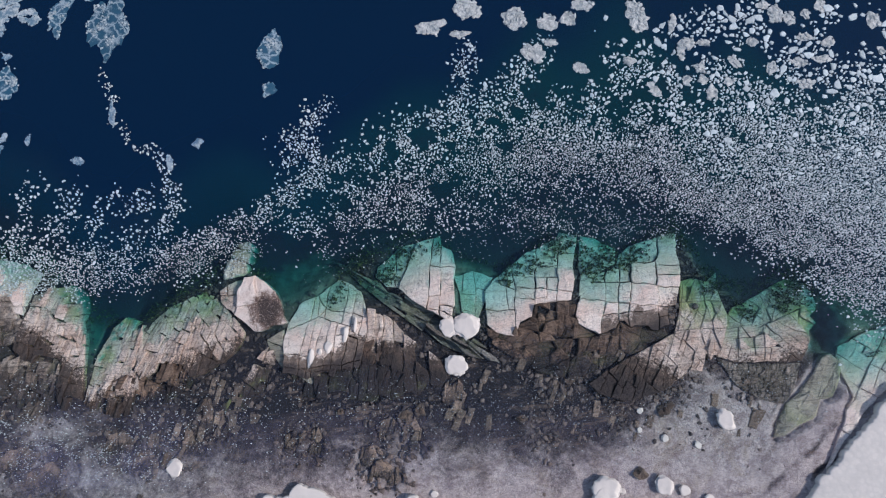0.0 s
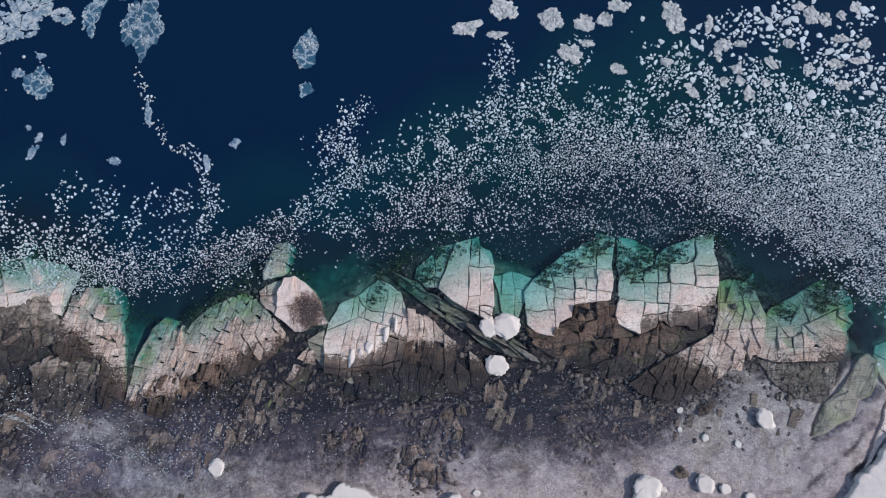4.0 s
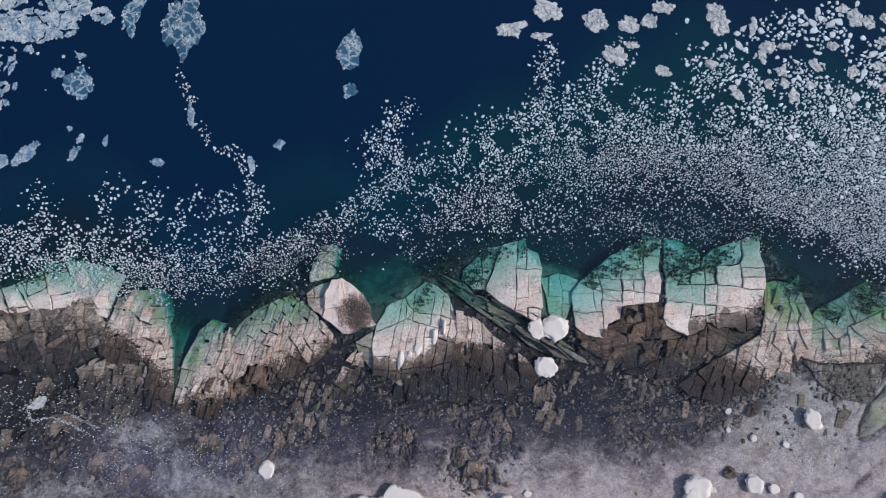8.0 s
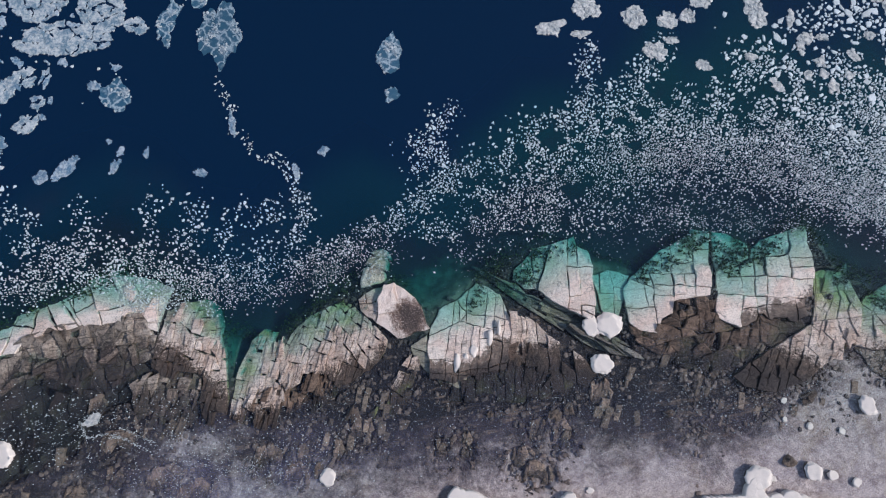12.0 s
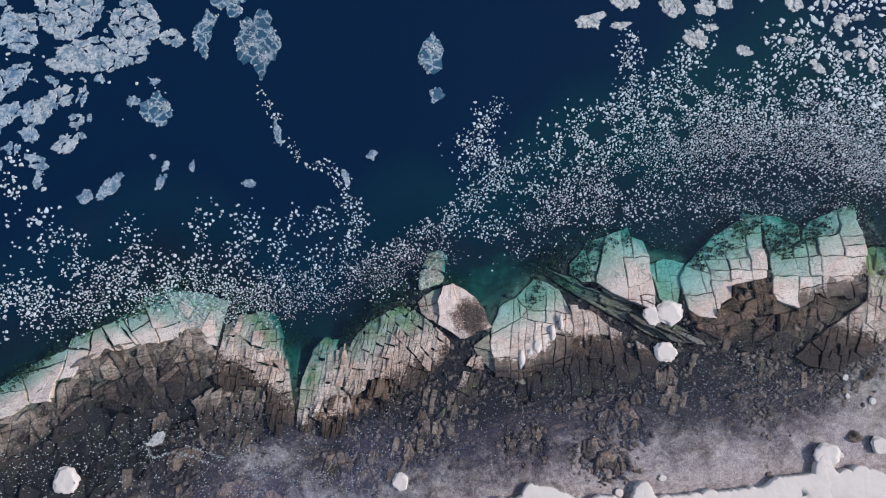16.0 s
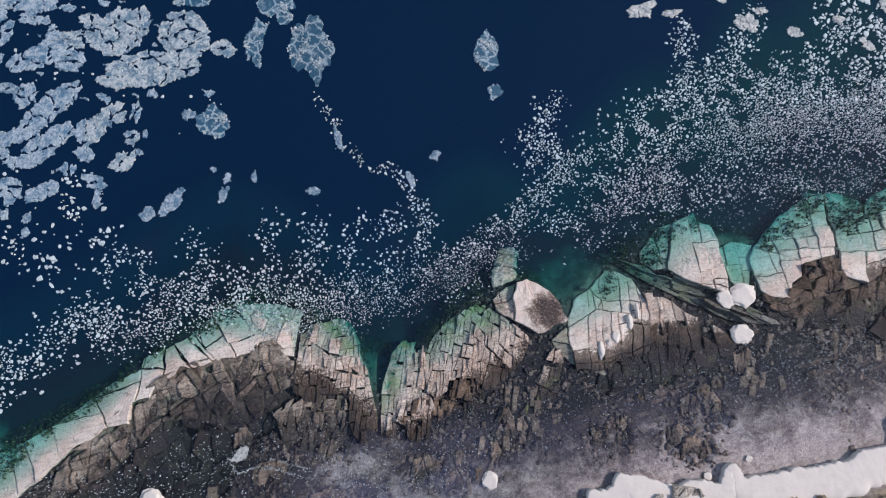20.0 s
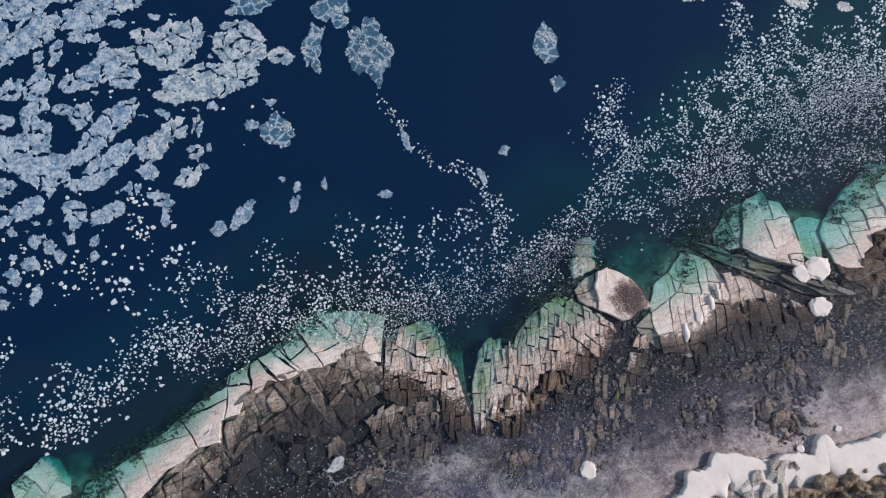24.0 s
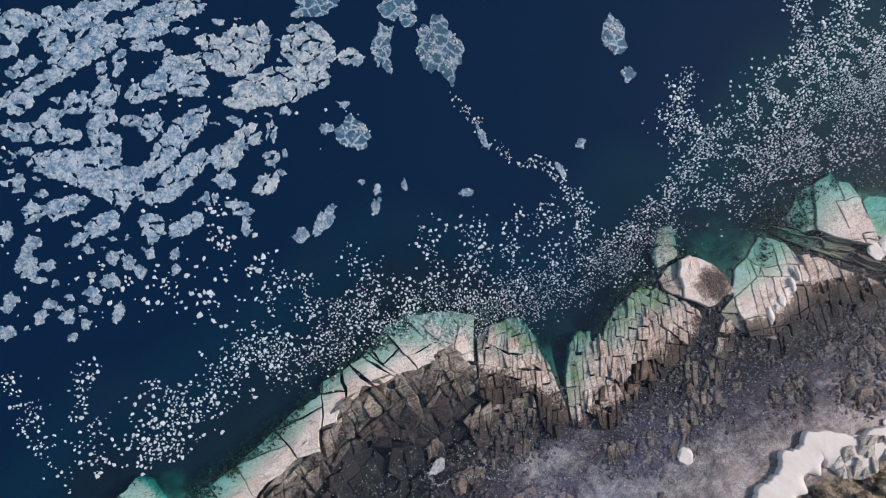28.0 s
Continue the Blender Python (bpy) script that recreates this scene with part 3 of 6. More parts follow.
# ---- the ledges, from west to east ----
CREST_WEST = [(-106, -6), (-90, 0.1), (-84, 3.4), (-79.6, 5.9), (-74.7, 7.6), (-69.6, 7.8), (-63.9, 7.1), (-60, 5)]
WEST = [(-106, -6), (-98.6, 3.5), (-97.6, 3.9), (-93.7, 4.4), (-91.4, 5), (-85.9, 7.1), (-82, 8.6), (-79.2, 8.7), (-78.6, 10.3), (-75.5, 11), (-73.2, 11.6), (-70.6, 12.9), (-68.1, 13.9), (-65.7, 14.6), (-63.5, 14), (-63, 12.5), (-60.8, 10.9), (-61.3, 8.6), (-63.8, 8.5), (-64.7, 7.2), (-67.2, 7.4), (-69, 7.6), (-72.4, 7.2), (-73.6, 7.8), (-75.7, 6.7), (-76.8, 6.9), (-78.4, 5.1), (-80.4, 5.5), (-81.2, 2.6), (-84.7, 2.8), (-88.1, 1.9), (-90.6, 0.6), (-92.2, -0.4), (-96.1, -2.1)]
WEST_JOINTS = [(-74.9, 11.5, -71.1, 4.4), (-78.5, 10.4, -81.2, 2.3), (-75.8, 10.7, -76.7, 6.7), (-79.1, 9, -76.6, 8.3), (-85.8, 7.2, -83.9, 1.6), (-86.1, 7.1, -79.4, 7.5), (-91.3, 5.1, -89.4, -2.5), (-91.4, 5, -84.8, 4.9), (-94.7, 3.2, -93.2, -1.5), (-97.3, 3.8, -96.3, -0.3), (-69, 13.3, -67.1, 7.2), (-71.2, 11.1, -70.8, 9.3), (-70.8, 9.3, -68, 10.6), (-68, 10.6, -67.6, 9.6), (-71.3, 9.5, -69.8, 7.4), (-67.9, 9.2, -64, 9.5), (-64.5, 10.1, -61.5, 8.6), (-65.7, 14.6, -65.5, 10.4), (-72.3, 12.1, -70.6, 9.3)]
WEST_BRIGHT = [(-82.9, 5.3), (-78.5, 7), (-75.1, 8.7), (-68.3, 9.6), (-87.6, 3.8), (-65.4, 8.5), (-62.6, 10.2), (-92.9, 0.8), (-71.3, 8.4)]
ledge("rock_ledge", "long pale dipping rock ledge running out under the turquoise sea", WEST, -50, 6.5, 5.5,
      line_dip(CREST_WEST, 0.32, 0.34), PALE_ROCK, 1, lower=[(x, y - 0.7) for x, y in CREST_WEST], rough=0.05, tilt=0.03, gap=0.15, lean=0.13, whole=True, joints=WEST_JOINTS, bright=WEST_BRIGHT)
ledge("rock_ledge", "grey broken scarp below a pale ledge in shallow water",
      CREST_WEST[1:] + [(-59.8, 0.4), (-63.5, -1.6), (-69, -3.5), (-72.6, -8), (-82, -10.5), (-97, -9)], 62, 1.5, 1.9,
      line_dip(CREST_WEST, -0.085, 0.0, -0.8), GREY_ROCK, 2, grow=0.4, lower=[(x, y - 2.6) for x, y in CREST_WEST], fade=8.0, relief=0.13, rough=0.2, tilt=0.24, gap=-0.02, worn=0.16, uneven=True, missing=0.15)
BLOCKS = [(-92, -0.9), (-89.8, 0), (-84.5, 2.2), (-81, 3.4), (-80, 5.2), (-77.2, 5.5), (-75.4, 6.9), (-73.4, 7.4), (-69.2, 7.5), (-66.4, 8), (-63.9, 8.3), (-62, 8.2), (-60.2, 5.2), (-61, 1.4), (-62.7, 0.6), (-66.2, -0.6), (-69.4, -2.2), (-72, 0.2), (-74.4, 1.6), (-78, 1.8), (-82, -0.6), (-86, -2.6), (-90.5, -3.4)]
BLOCKS_JOINTS = [(-74.6, 11, -70.5, 3.4), (-80.4, 5.4, -81.4, -0.4), (-85.2, 6.8, -83.6, -1.6), (-91.2, 4, -89, -3.6), (-69.3, 8, -66.6, -1), (-64.3, 9, -63.4, -0.4), (-77, 6, -76.2, 1.4), (-81.2, 1.5, -71, 4.6), (-71, 4.6, -60, 4.4)]
ledge("rock_ledge", "row of worn grey-brown blocks under the crest of a pale ledge", BLOCKS, 70, 1.8, 2.2,
      line_dip(CREST_WEST, -0.075, 0.24, -0.5), BLOCK_ROCK, 54, lower=[(x, y - 3.4) for x, y in CREST_WEST], fade=5.0, relief=0.22, rough=0.22, tilt=0.24, gap=0.012, worn=0.2, uneven=True, missing=0.04, joints=BLOCKS_JOINTS)
ledge("rock_ledge", "pale submerged rock slabs at the sea edge", [(-106.5, 2.5), (-106.5, 6.5), (-102, 8.2), (-100.8, 7.4), (-100, 3)], -50, 2.6, 3.4,
      dipping(-102, 4, -0.45, 0, -0.14), PALE_ROCK, 3)
ledge("rock_ledge", "green-tinged sunken blocks between two rock ledges",
      [(-66, 13.8), (-61, 12.8), (-57.9, 10.8), (-60.2, 5.6), (-63.6, 7.2)], 66, 1.6, 2.2, dipping(-61, 8, -0.14, -0.02, -0.1), PALE_ROCK, 51, uneven=True, worn=0.06, rough=0.12, tilt=0.06, lean=0.15)
COLUMNS = [(-58.7, 7.9), (-56.4, 8.9), (-53.7, 8.9), (-52.3, 7.6), (-51.8, 5.1), (-52, 3.3), (-51.6, 1.2), (-51.7, -1.7), (-51.7, -4), (-52.2, -6), (-53.3, -7.1), (-54.4, -6.9), (-55.1, -5.9), (-55.4, -3.9), (-54.6, -1.3), (-55.3, -0.4), (-57.8, 0.3), (-58.6, -0.7), (-60.1, 0.1), (-61.1, 1.3), (-60.3, 4.1)]
COLUMNS_JOINTS = [(-59.4, 6.3, -57.8, 3.8), (-57.8, 3.8, -53.4, 1.6), (-58.4, 7.8, -55.8, 4.8), (-55.8, 4.8, -52.2, 3.3), (-53, 1.4, -51.3, -2.6), (-54.6, -1.3, -51.7, -1.7), (-55.4, -3.9, -51.9, -5)]
COLUMNS_BRIGHT = [(-57.2, 8), (-55.4, 5.8), (-54.5, 5.3), (-54, 3.3), (-52.8, 1), (-53.3, 2.7)]
ledge("rock_ledge", "tan columnar rock ledge split into upright blocks", COLUMNS,
      68, 1.0, 2.0, line_dip([(-60, 4), (-55, 2.5), (-50, -2)], 0.11, 0.2, -1.1, 0.35), TAN_ROCK, 4, skew=10, lean=0.12, rough=0.08, tilt=0.06, missing=0.06, teeth=0.14, gap=0.034, lower=[(-61, 4.6), (-57, 3.0), (-55, 0.6), (-53.5, -2.2), (-51, -3.6)], fade=6.0, joints=COLUMNS_JOINTS, bright=COLUMNS_BRIGHT)
ledge("rock_ledge", "brown columnar scarp sunk in dark shallow water",
      [(-64, -1.2), (-59.8, 0.3), (-55.3, -1.1), (-55.3, -6.2), (-58, -6.8), (-63, -5.5)],
      66, 0.95, 2.2, dipping(-58, -1, 0.02, 0, 0.08), BLOCK_ROCK, 44, grow=0.4, lower=[(-64, -2.2), (-55, -2.8)], fade=4.0, relief=0.1, worn=0.1, teeth=0.6, rough=0.16, tilt=0.12, gap=-0.05, missing=0.25, lean=0.14)
UPRIGHT = [(-49.8, -5.4), (-48.5, -2.8), (-47.2, 0.4), (-46.1, 2.3), (-44.1, 2.2), (-44.3, 0.1), (-45, -2.6), (-44.7, -4.5), (-45.1, -7.3), (-47.2, -8.3), (-48.4, -8.3), (-48.7, -6.4)]
ledge("rock_ledge", "tilted upright rock planks beside a channel", UPRIGHT,
      70, 0.8, 3.6, line_dip([(-52, -4), (-45, -1)], 0.08, 0.05, -0.8, 0.3), TAN_ROCK, 45, rough=0.12, tilt=0.08, missing=0.06, teeth=0.5, gap=0.04, grow=0.2, lower=[(-52, -5.6), (-45, -5)], fade=5.0)
ledge("rock_ledge", "greenish narrow rock planks under the water of a channel", [(-50, -0.9), (-48, 2.5), (-46.3, 3.6), (-45.3, 3.4), (-46.4, 1.6), (-47.9, -1.4), (-49.4, -4.5), (-50.6, -7.1), (-51.6, -6.6), (-50.8, -3.4)],
      68, 0.9, 2.8, line_dip([(-52, -4), (-45, -1)], 0.07, -0.2, -0.8, 0.0), TAN_ROCK, 55, rough=0.07, tilt=0.05, teeth=0.2, gap=0.03, grow=0.35, lower=[(-52, -6), (-45, -3)], fade=5.0)
PINK = [(-45, -3), (-45.1, -0.9), (-44.3, 1.1), (-43.3, 2.7), (-42.4, 3.6), (-40.9, 4.6), (-39.5, 5.2), (-37.8, 5.7), (-36.1, 6), (-34.9, 5.4), (-33.7, 4), (-31.3, 1.2), (-31, 0.4), (-31.5, -1.1), (-32.3, -2), (-33.6, -3), (-35, -3.5), (-36.4, -4.2), (-38.1, -4.4), (-39, -2.9), (-40.9, -2.3), (-42.2, -2.3), (-42.7, -3.5), (-44.3, -4.2)]
PINK_JOINTS = [(-41.8, 3.5, -45.2, -3), (-40.6, 4.3, -43.5, -4), (-45, -0.2, -42, -1.1), (-42.2, 1.4, -33.7, -3.2), (-39.5, 5.2, -41.8, -2.4), (-37.7, 2, -39.4, -2.9), (-36.8, 5.2, -31.5, -0.2), (-37.4, 3.9, -33.3, -2), (-38.3, 3.1, -34.9, -1.9), (-35.8, 5.5, -30.8, 0.4), (-36.4, 4.6, -34.5, 5.3)]
PINK_BRIGHT = [(-43.6, -0.5), (-41.1, -0.3), (-41.9, -0.8), (-36.9, 1.6), (-38.6, 1.4), (-34.1, -1.7), (-43.8, -2.6)]
ledge("rock_ledge", "pinkish rock ledge with plank-like broken edges", PINK,
      66, 0.8, 2.3, line_dip([(-47, -3), (-43, -2), (-38, 0), (-30, -1)], 0.17, 0.3, -1.3, 0.45), TAN_ROCK, 5, rough=0.1, tilt=0.07, teeth=0.16, gap=0.034, skew=-12, lower=[(-47, -5), (-42, -3.6), (-36, -1.4), (-30, -0.6)], fade=4.5, joints=PINK_JOINTS, bright=PINK_BRIGHT)
PLANKS = [(-46.4, -4), (-44.3, -4.4), (-42.8, -3.9), (-42.1, -2.7), (-39.3, -3.3), (-38.1, -4.5), (-38.8, -5.4), (-40, -5.9), (-41.2, -6.7), (-42.7, -7.1), (-43.6, -6.5), (-44.4, -6.4), (-45.9, -5.8), (-47.2, -5.7), (-49.5, -7.6), (-49, -5.4), (-48, -4.7)]
ledge("rock_ledge", "brown scarp of broken planks in shallow dark water", PLANKS,
      66, 0.8, 2.0, line_dip([(-48, -6), (-38, -3.5), (-31, -2)], -0.12, 0.1, -0.5), RUST_ROCK, 6, grow=0.3, lower=[(-47, -6.8), (-39, -4.8), (-31, -3.2)], fade=3.5, relief=0.1, teeth=0.6, worn=0.08, rough=0.14, tilt=0.12, gap=0.0, missing=0.15, lean=0.12)
POINTED = [(-32.6, -6.7), (-31, -5.1), (-30, -3.5), (-29.2, -2.6), (-27.5, -1.9), (-27.3, -3), (-28.2, -4.8), (-29, -6.7), (-30.1, -6.8), (-30.6, -7.8), (-31.6, -8.8), (-32.5, -7.9), (-33.7, -8.6), (-34.6, -8)]
ledge("rock_ledge", "brown pointed rock planks under a domed rock", POINTED,
      66, 1.25, 3.2, dipping(-29, -3, 0.0, 0, 0.05), TAN_ROCK, 46, lower=[(-33, -5), (-26, -2.4)], fade=5.0, relief=0.1, worn=0.08, teeth=0.7, rough=0.13, tilt=0.1, gap=0.02, missing=0.05, lean=0.12)
ledge("rock_ledge", "row of round submerged rocks reaching out to sea", [(-33.8, 7.2), (-33.6, 9.0), (-32.6, 10.5), (-31.4, 12.1), (-29.8, 12.3), (-29.2, 10.7), (-29.9, 9.3), (-30.5, 7.6)], 72, 4.0, 2.1,
      dipping(-31, 9, -0.24, 0, -0.06), TAN_ROCK, 7, rounded=True, worn=0.22, rough=0.1, gap=0.03, lean=0.12, relief=0.12)
BESIDE = [(-34.2, 5.9), (-33.2, 6.6), (-30.8, 7.2), (-31.1, 6.4), (-31.7, 5.5), (-31.8, 4.1), (-32.2, 2.7), (-33.2, 3.5), (-34, 4.4)]
BESIDE_JOINTS = [(-33.2, 6.4, -33.1, 4.7), (-33.1, 4.7, -31.9, 4), (-33.7, 5.2, -31.7, 5.6)]
ledge("rock_ledge", "pale cracked slab beside a domed rock", BESIDE, 66, 2.5, 3.4,
      dipping(-32, 5, -0.05, 0, -0.1), TAN_ROCK, 52, rough=0.05, lean=0.25, gap=0.05, joints=BESIDE_JOINTS)
FLAT = [(-28.3, -0.8), (-26, 0.3), (-26, -1.8), (-25.3, -3.1), (-20.6, -6.3), (-22.9, -6.7), (-26.7, -4.4), (-27.8, -2.9)]
ledge("rock_ledge", "weedy flat rock beside a domed rock", FLAT, -36, 2.2, 4.4,
      dipping(-27, -1, -0.16, 0, 0), WEEDY_ROCK, 47, rough=0.06, gap=0.05)
FLAT_PINK = [(-26.5, -5.2), (-26.2, -2.7), (-25.9, -0.2), (-25.7, 1), (-24, 3.3), (-21.6, 4.3), (-19.7, 5.6), (-18.8, 6.3), (-15.9, 4.1), (-15.4, 2.2), (-15.3, 0.8), (-15.8, -2), (-16.3, -4), (-17, -5.5), (-19.4, -5.2), (-21.5, -5.6), (-23.3, -6), (-25.1, -5.5)]
FLAT_PINK_JOINTS = [(-22.9, 0.7, -24.9, -6.6), (-21.1, 1.2, -23.2, -7.5), (-19, 0.5, -21.1, -7.7), (-17.6, 0.2, -19.6, -7.8), (-16.1, 0.9, -17.9, -6.6), (-25.8, 0.1, -21.8, 1.5), (-21.8, 1.5, -18.2, -0.1), (-18.2, -0.1, -15.4, 0.4), (-18.8, 6.4, -15.1, 2.4), (-21.6, 4.2, -20.7, 2.3), (-20.7, 2.3, -21.8, 1.3), (-25.8, -2.9, -23, -3.5), (-19.8, -1.1, -16, -2.1), (-20.7, 2.3, -15.5, 0.8), (-17.9, 3.9, -18.7, 0.1), (-20, 0.9, -21.9, -7.5), (-22, 0.9, -23.9, -7.4), (-26.4, -4.4, -22.2, -5.2), (-22.2, -4.8, -16.5, -4.7)]
ledge("rock_ledge", "pinkish flat rock ledge dipping into turquoise water", FLAT_PINK,
      74, 3.2, 5.0, line_dip([(-27, -2.5), (-16, -1.0)], 0.2, 0.28, -1.5, 0.4), PALE_ROCK, 8, rough=0.05, tilt=0.02, gap=0.04, lower=[(-27, -2.6), (-24, -3.4), (-22, -3.8), (-18, -2.4), (-14, -0.8)], fade=2.3, whole=True, joints=FLAT_PINK_JOINTS)
GREY = [(-15.2, 1.8), (-12.6, 0.4), (-11.6, -1.2), (-9, -3.5), (-7.1, -5.5), (-6.1, -7.6), (-7.1, -9.2), (-8.7, -8.3), (-9.8, -9.6), (-11.6, -9.1), (-13.1, -9.8), (-14.7, -8.8), (-16.4, -8.3), (-17.2, -6.1), (-16.5, -4), (-15.8, -2)]
GREY_JOINTS = [(-14.3, 1.5, -16.1, -8.3), (-13.3, 0.9, -14.9, -9), (-12.2, -0.2, -13.4, -9.8), (-11, -1.6, -11.9, -9.3), (-9.7, -2.9, -10.1, -9.6), (-8.2, -4.3, -8.5, -8.9), (-15.8, -2, -11.8, -3.2), (-11.8, -3.2, -7.6, -7), (-16.5, -4.7, -9.3, -6.8), (-13.8, 1.2, -15.4, -8.9)]
ledge("rock_ledge", "grey rock columns falling towards the shallows", GREY,
      72, 2.0, 3.6, line_dip([(-14, -1), (-8, -4.5)], -0.02, 0.02, -0.9), TAN_ROCK, 48, lower=[(-16, -2.4), (-12, -2.8), (-7, -5.0)], fade=3.0, relief=0.08, rough=0.12, tilt=0.05, missing=0.1, teeth=0.3, gap=0.04, whole=True, joints=GREY_JOINTS)
ledge("rock_ledge", "brown scarp of narrow rock columns in dark shallows",
      [(-26.4, -3.9), (-22.9, -5.2), (-19.2, -3.6), (-16.3, -3.4), (-14, -2.8), (-13.2, -6.5), (-11.6, -7), (-13, -9.2), (-18, -8.2), (-24, -7.6)],
      68, 0.95, 2.4, line_dip([(-27, -4), (-16, -3.2), (-7, -6)], -0.1, 0.08, -0.5), RUST_ROCK, 9, grow=0.4, lower=[(-26, -4.2), (-19, -3.6), (-12, -4.4)], fade=3.5, relief=0.1, teeth=0.6, worn=0.1, rough=0.14, tilt=0.13, gap=-0.05, missing=0.3, lean=0.14)
ledge("rock_ledge", "dark sunken rock strips along a crevice",
      [(-19.2, 8.3), (-17.5, 7.6), (-14, 5.2), (-9, 1.9), (-5.2, -0.9), (-1.5, -4.0), (0.5, -6.5), (-3, -5.5), (-6.5, -3.6), (-10, -0.6), (-14, 2.9), (-17.2, 6.2)],
      -38, 0.5, 3.6, dipping(-9, 1, -0.8, 0.04, 0), CREVICE_ROCK, 10, rough=0.35, tilt=0.12, missing=0.45, lean=0.14)
CREVICE_SLAB = [(-13.8, 7), (-11.9, 8.4), (-10.9, 9.6), (-8.5, 9.8), (-7.1, 10), (-5.6, 10.4), (-5.3, 9.1), (-4, 8.2), (-3.6, 6), (-4.2, 3.9), (-4.5, 1.1), (-4.9, -0.4), (-5.7, -0.6), (-7.6, 0.7), (-9.6, 2), (-11.6, 4), (-13, 4.5), (-14.3, 5.8)]
CREVICE_SLAB_JOINTS = [(-8.3, 10.3, -11.2, 4.1), (-6.6, 9.2, -7.9, 0.9), (-5.1, 10.5, -6.4, 0.2), (-7.3, 6.3, -3.5, 5.8), (-7.8, 2.6, -6, 2.5), (-7.9, 1.1, -4.6, -0.3), (-11.1, 9.3, -11.4, 6.1), (-11.4, 6.1, -12.6, 4.2), (-6.2, 1.2, -4.5, 0.7)]
CREVICE_SLAB_BRIGHT = [(-6.7, 4.2), (-5.1, 4), (-8.7, 3.7), (-5.3, 1.9)]
ledge("rock_ledge", "pale cracked rock slab beside a crevice", CREVICE_SLAB, 80, 8.0, 8.0,
      dipping(-6.5, 1.5, 0.25, 0.09, -0.17), PALE_ROCK, 11, rough=0.03, tilt=0.012, gap=0.06, whole=True, joints=CREVICE_SLAB_JOINTS, bright=CREVICE_SLAB_BRIGHT)
ledge("rock_ledge", "turquoise sunken slabs between two pale ledges",
      [(-4.0, 5), (-3.6, 0.4), (-2.3, -1.8), (-1.5, -0.6), (0.9, 4.2), (-1.6, 5.2)], 80, 2.4, 3.0, dipping(-2, 1, -1.0, 0, -0.1), PALE_ROCK, 49, rough=0.05, tilt=0.02)
BROAD = [(-0.5, 2.4), (1.1, 4), (3.2, 5.6), (5.9, 7), (9.2, 8.4), (9.8, 9.1), (12.1, 8.5), (10.9, 4.4), (10, 0.2), (8.3, 0.3), (6.8, 0), (5.4, 0.2), (5, -1.5), (2.8, -2.1), (2.6, -3.7), (0.5, -2.8), (-0.7, -2), (-0.6, 0.3)]
BROAD_JOINTS = [(3.1, 5.6, 3.4, 2.4), (3.4, 2.4, 2.5, -3.9), (6.6, 7.2, 5.1, -1.7), (9.8, 9.2, 8.2, 0.1), (9.2, 6.5, 11.4, 6), (8.9, 4.3, 10.9, 3.8), (3.5, 4, 8.8, 3.2), (3.4, 2.7, 8.5, 1.5), (8.4, 1.7, 10.4, 1.3), (3.2, 1.2, 8.4, 0.3), (-0.7, 0.1, 3.1, -0.4), (0.4, 4.1, 4.8, 1.1), (2.2, 2.4, 2.2, 1.1), (6, 5.1, 9.1, 4.6), (7, 7.9, 9.4, 7.3), (7.4, 3.4, 7, 0.4)]
BROAD_BRIGHT = [(9.6, 2.8), (9.3, 0.9), (7, 1.3), (7.1, 2.7), (4.3, -0.2)]
ledge("rock_ledge", "broad pale rock slabs in a square joint pattern", BROAD, 80, 4.2, 4.2,
      dipping(5.5, -1.0, 0.22, 0.075, -0.185), PALE_ROCK, 12, rough=0.03, tilt=0.015, gap=0.045, whole=True, joints=BROAD_JOINTS, bright=BROAD_BRIGHT)
STEPPED = [(12, 4.3), (13.2, 3.7), (14.9, 3.4), (16.2, 4.2), (16.7, 5.4), (18.5, 6.5), (21.7, 7), (23.8, 7.3), (23.9, 5.8), (23.7, 3), (23.5, 0.9), (23, 0.3), (22.4, -1.8), (21.6, -2.1), (21.2, -4), (20.3, -4.2), (19.7, -4.6), (18.9, -4.3), (18.8, -3.8), (16.6, -3.8), (16.2, -3), (15.3, -3.1), (14.9, -3.7), (12.7, -4.4), (10.5, -2.9), (10.3, -1.9), (11.1, 0.1), (11.7, 2.9)]
STEPPED_JOINTS = [(17, 5.9, 15.2, -3.4), (18.5, 6.8, 16.5, -3.8), (21.7, 6.5, 20.5, 0.9), (20.5, 0.9, 20.5, -2), (14.8, 4, 14.2, -0.5), (14.2, -0.5, 12.8, -4.6), (11.6, 2.2, 17.6, 1.6), (16.5, 4.2, 20.9, 3.9), (21, 3.3, 23.8, 3.2), (20.8, 2.2, 23.6, 1.9), (17.6, 1.4, 23.4, 0.2), (11, 0.3, 22.6, -2.1), (13, -2.2, 19.1, -2), (19.8, -2.9, 21.5, -3), (20.3, -2.1, 20, -4.3)]
STEPPED_BRIGHT = [(19.2, 2.4), (22.4, 2.6), (22.2, 1.3), (19, 0), (14.5, -1.3), (12, -2.1), (22.6, 4.2)]
ledge("rock_ledge", "pale stepped rock slabs with square joints", STEPPED, 84, 3.6, 3.6,
      dipping(17.5, -1.5, 0.02, 0.045, -0.155), PALE_ROCK, 13, rough=0.1, tilt=0.04, gap=0.055, lower=[(10, -2.6), (16, -2.4), (18, -1.4), (24, -1.0)], fade=3.5, whole=True, joints=STEPPED_JOINTS, bright=STEPPED_BRIGHT)
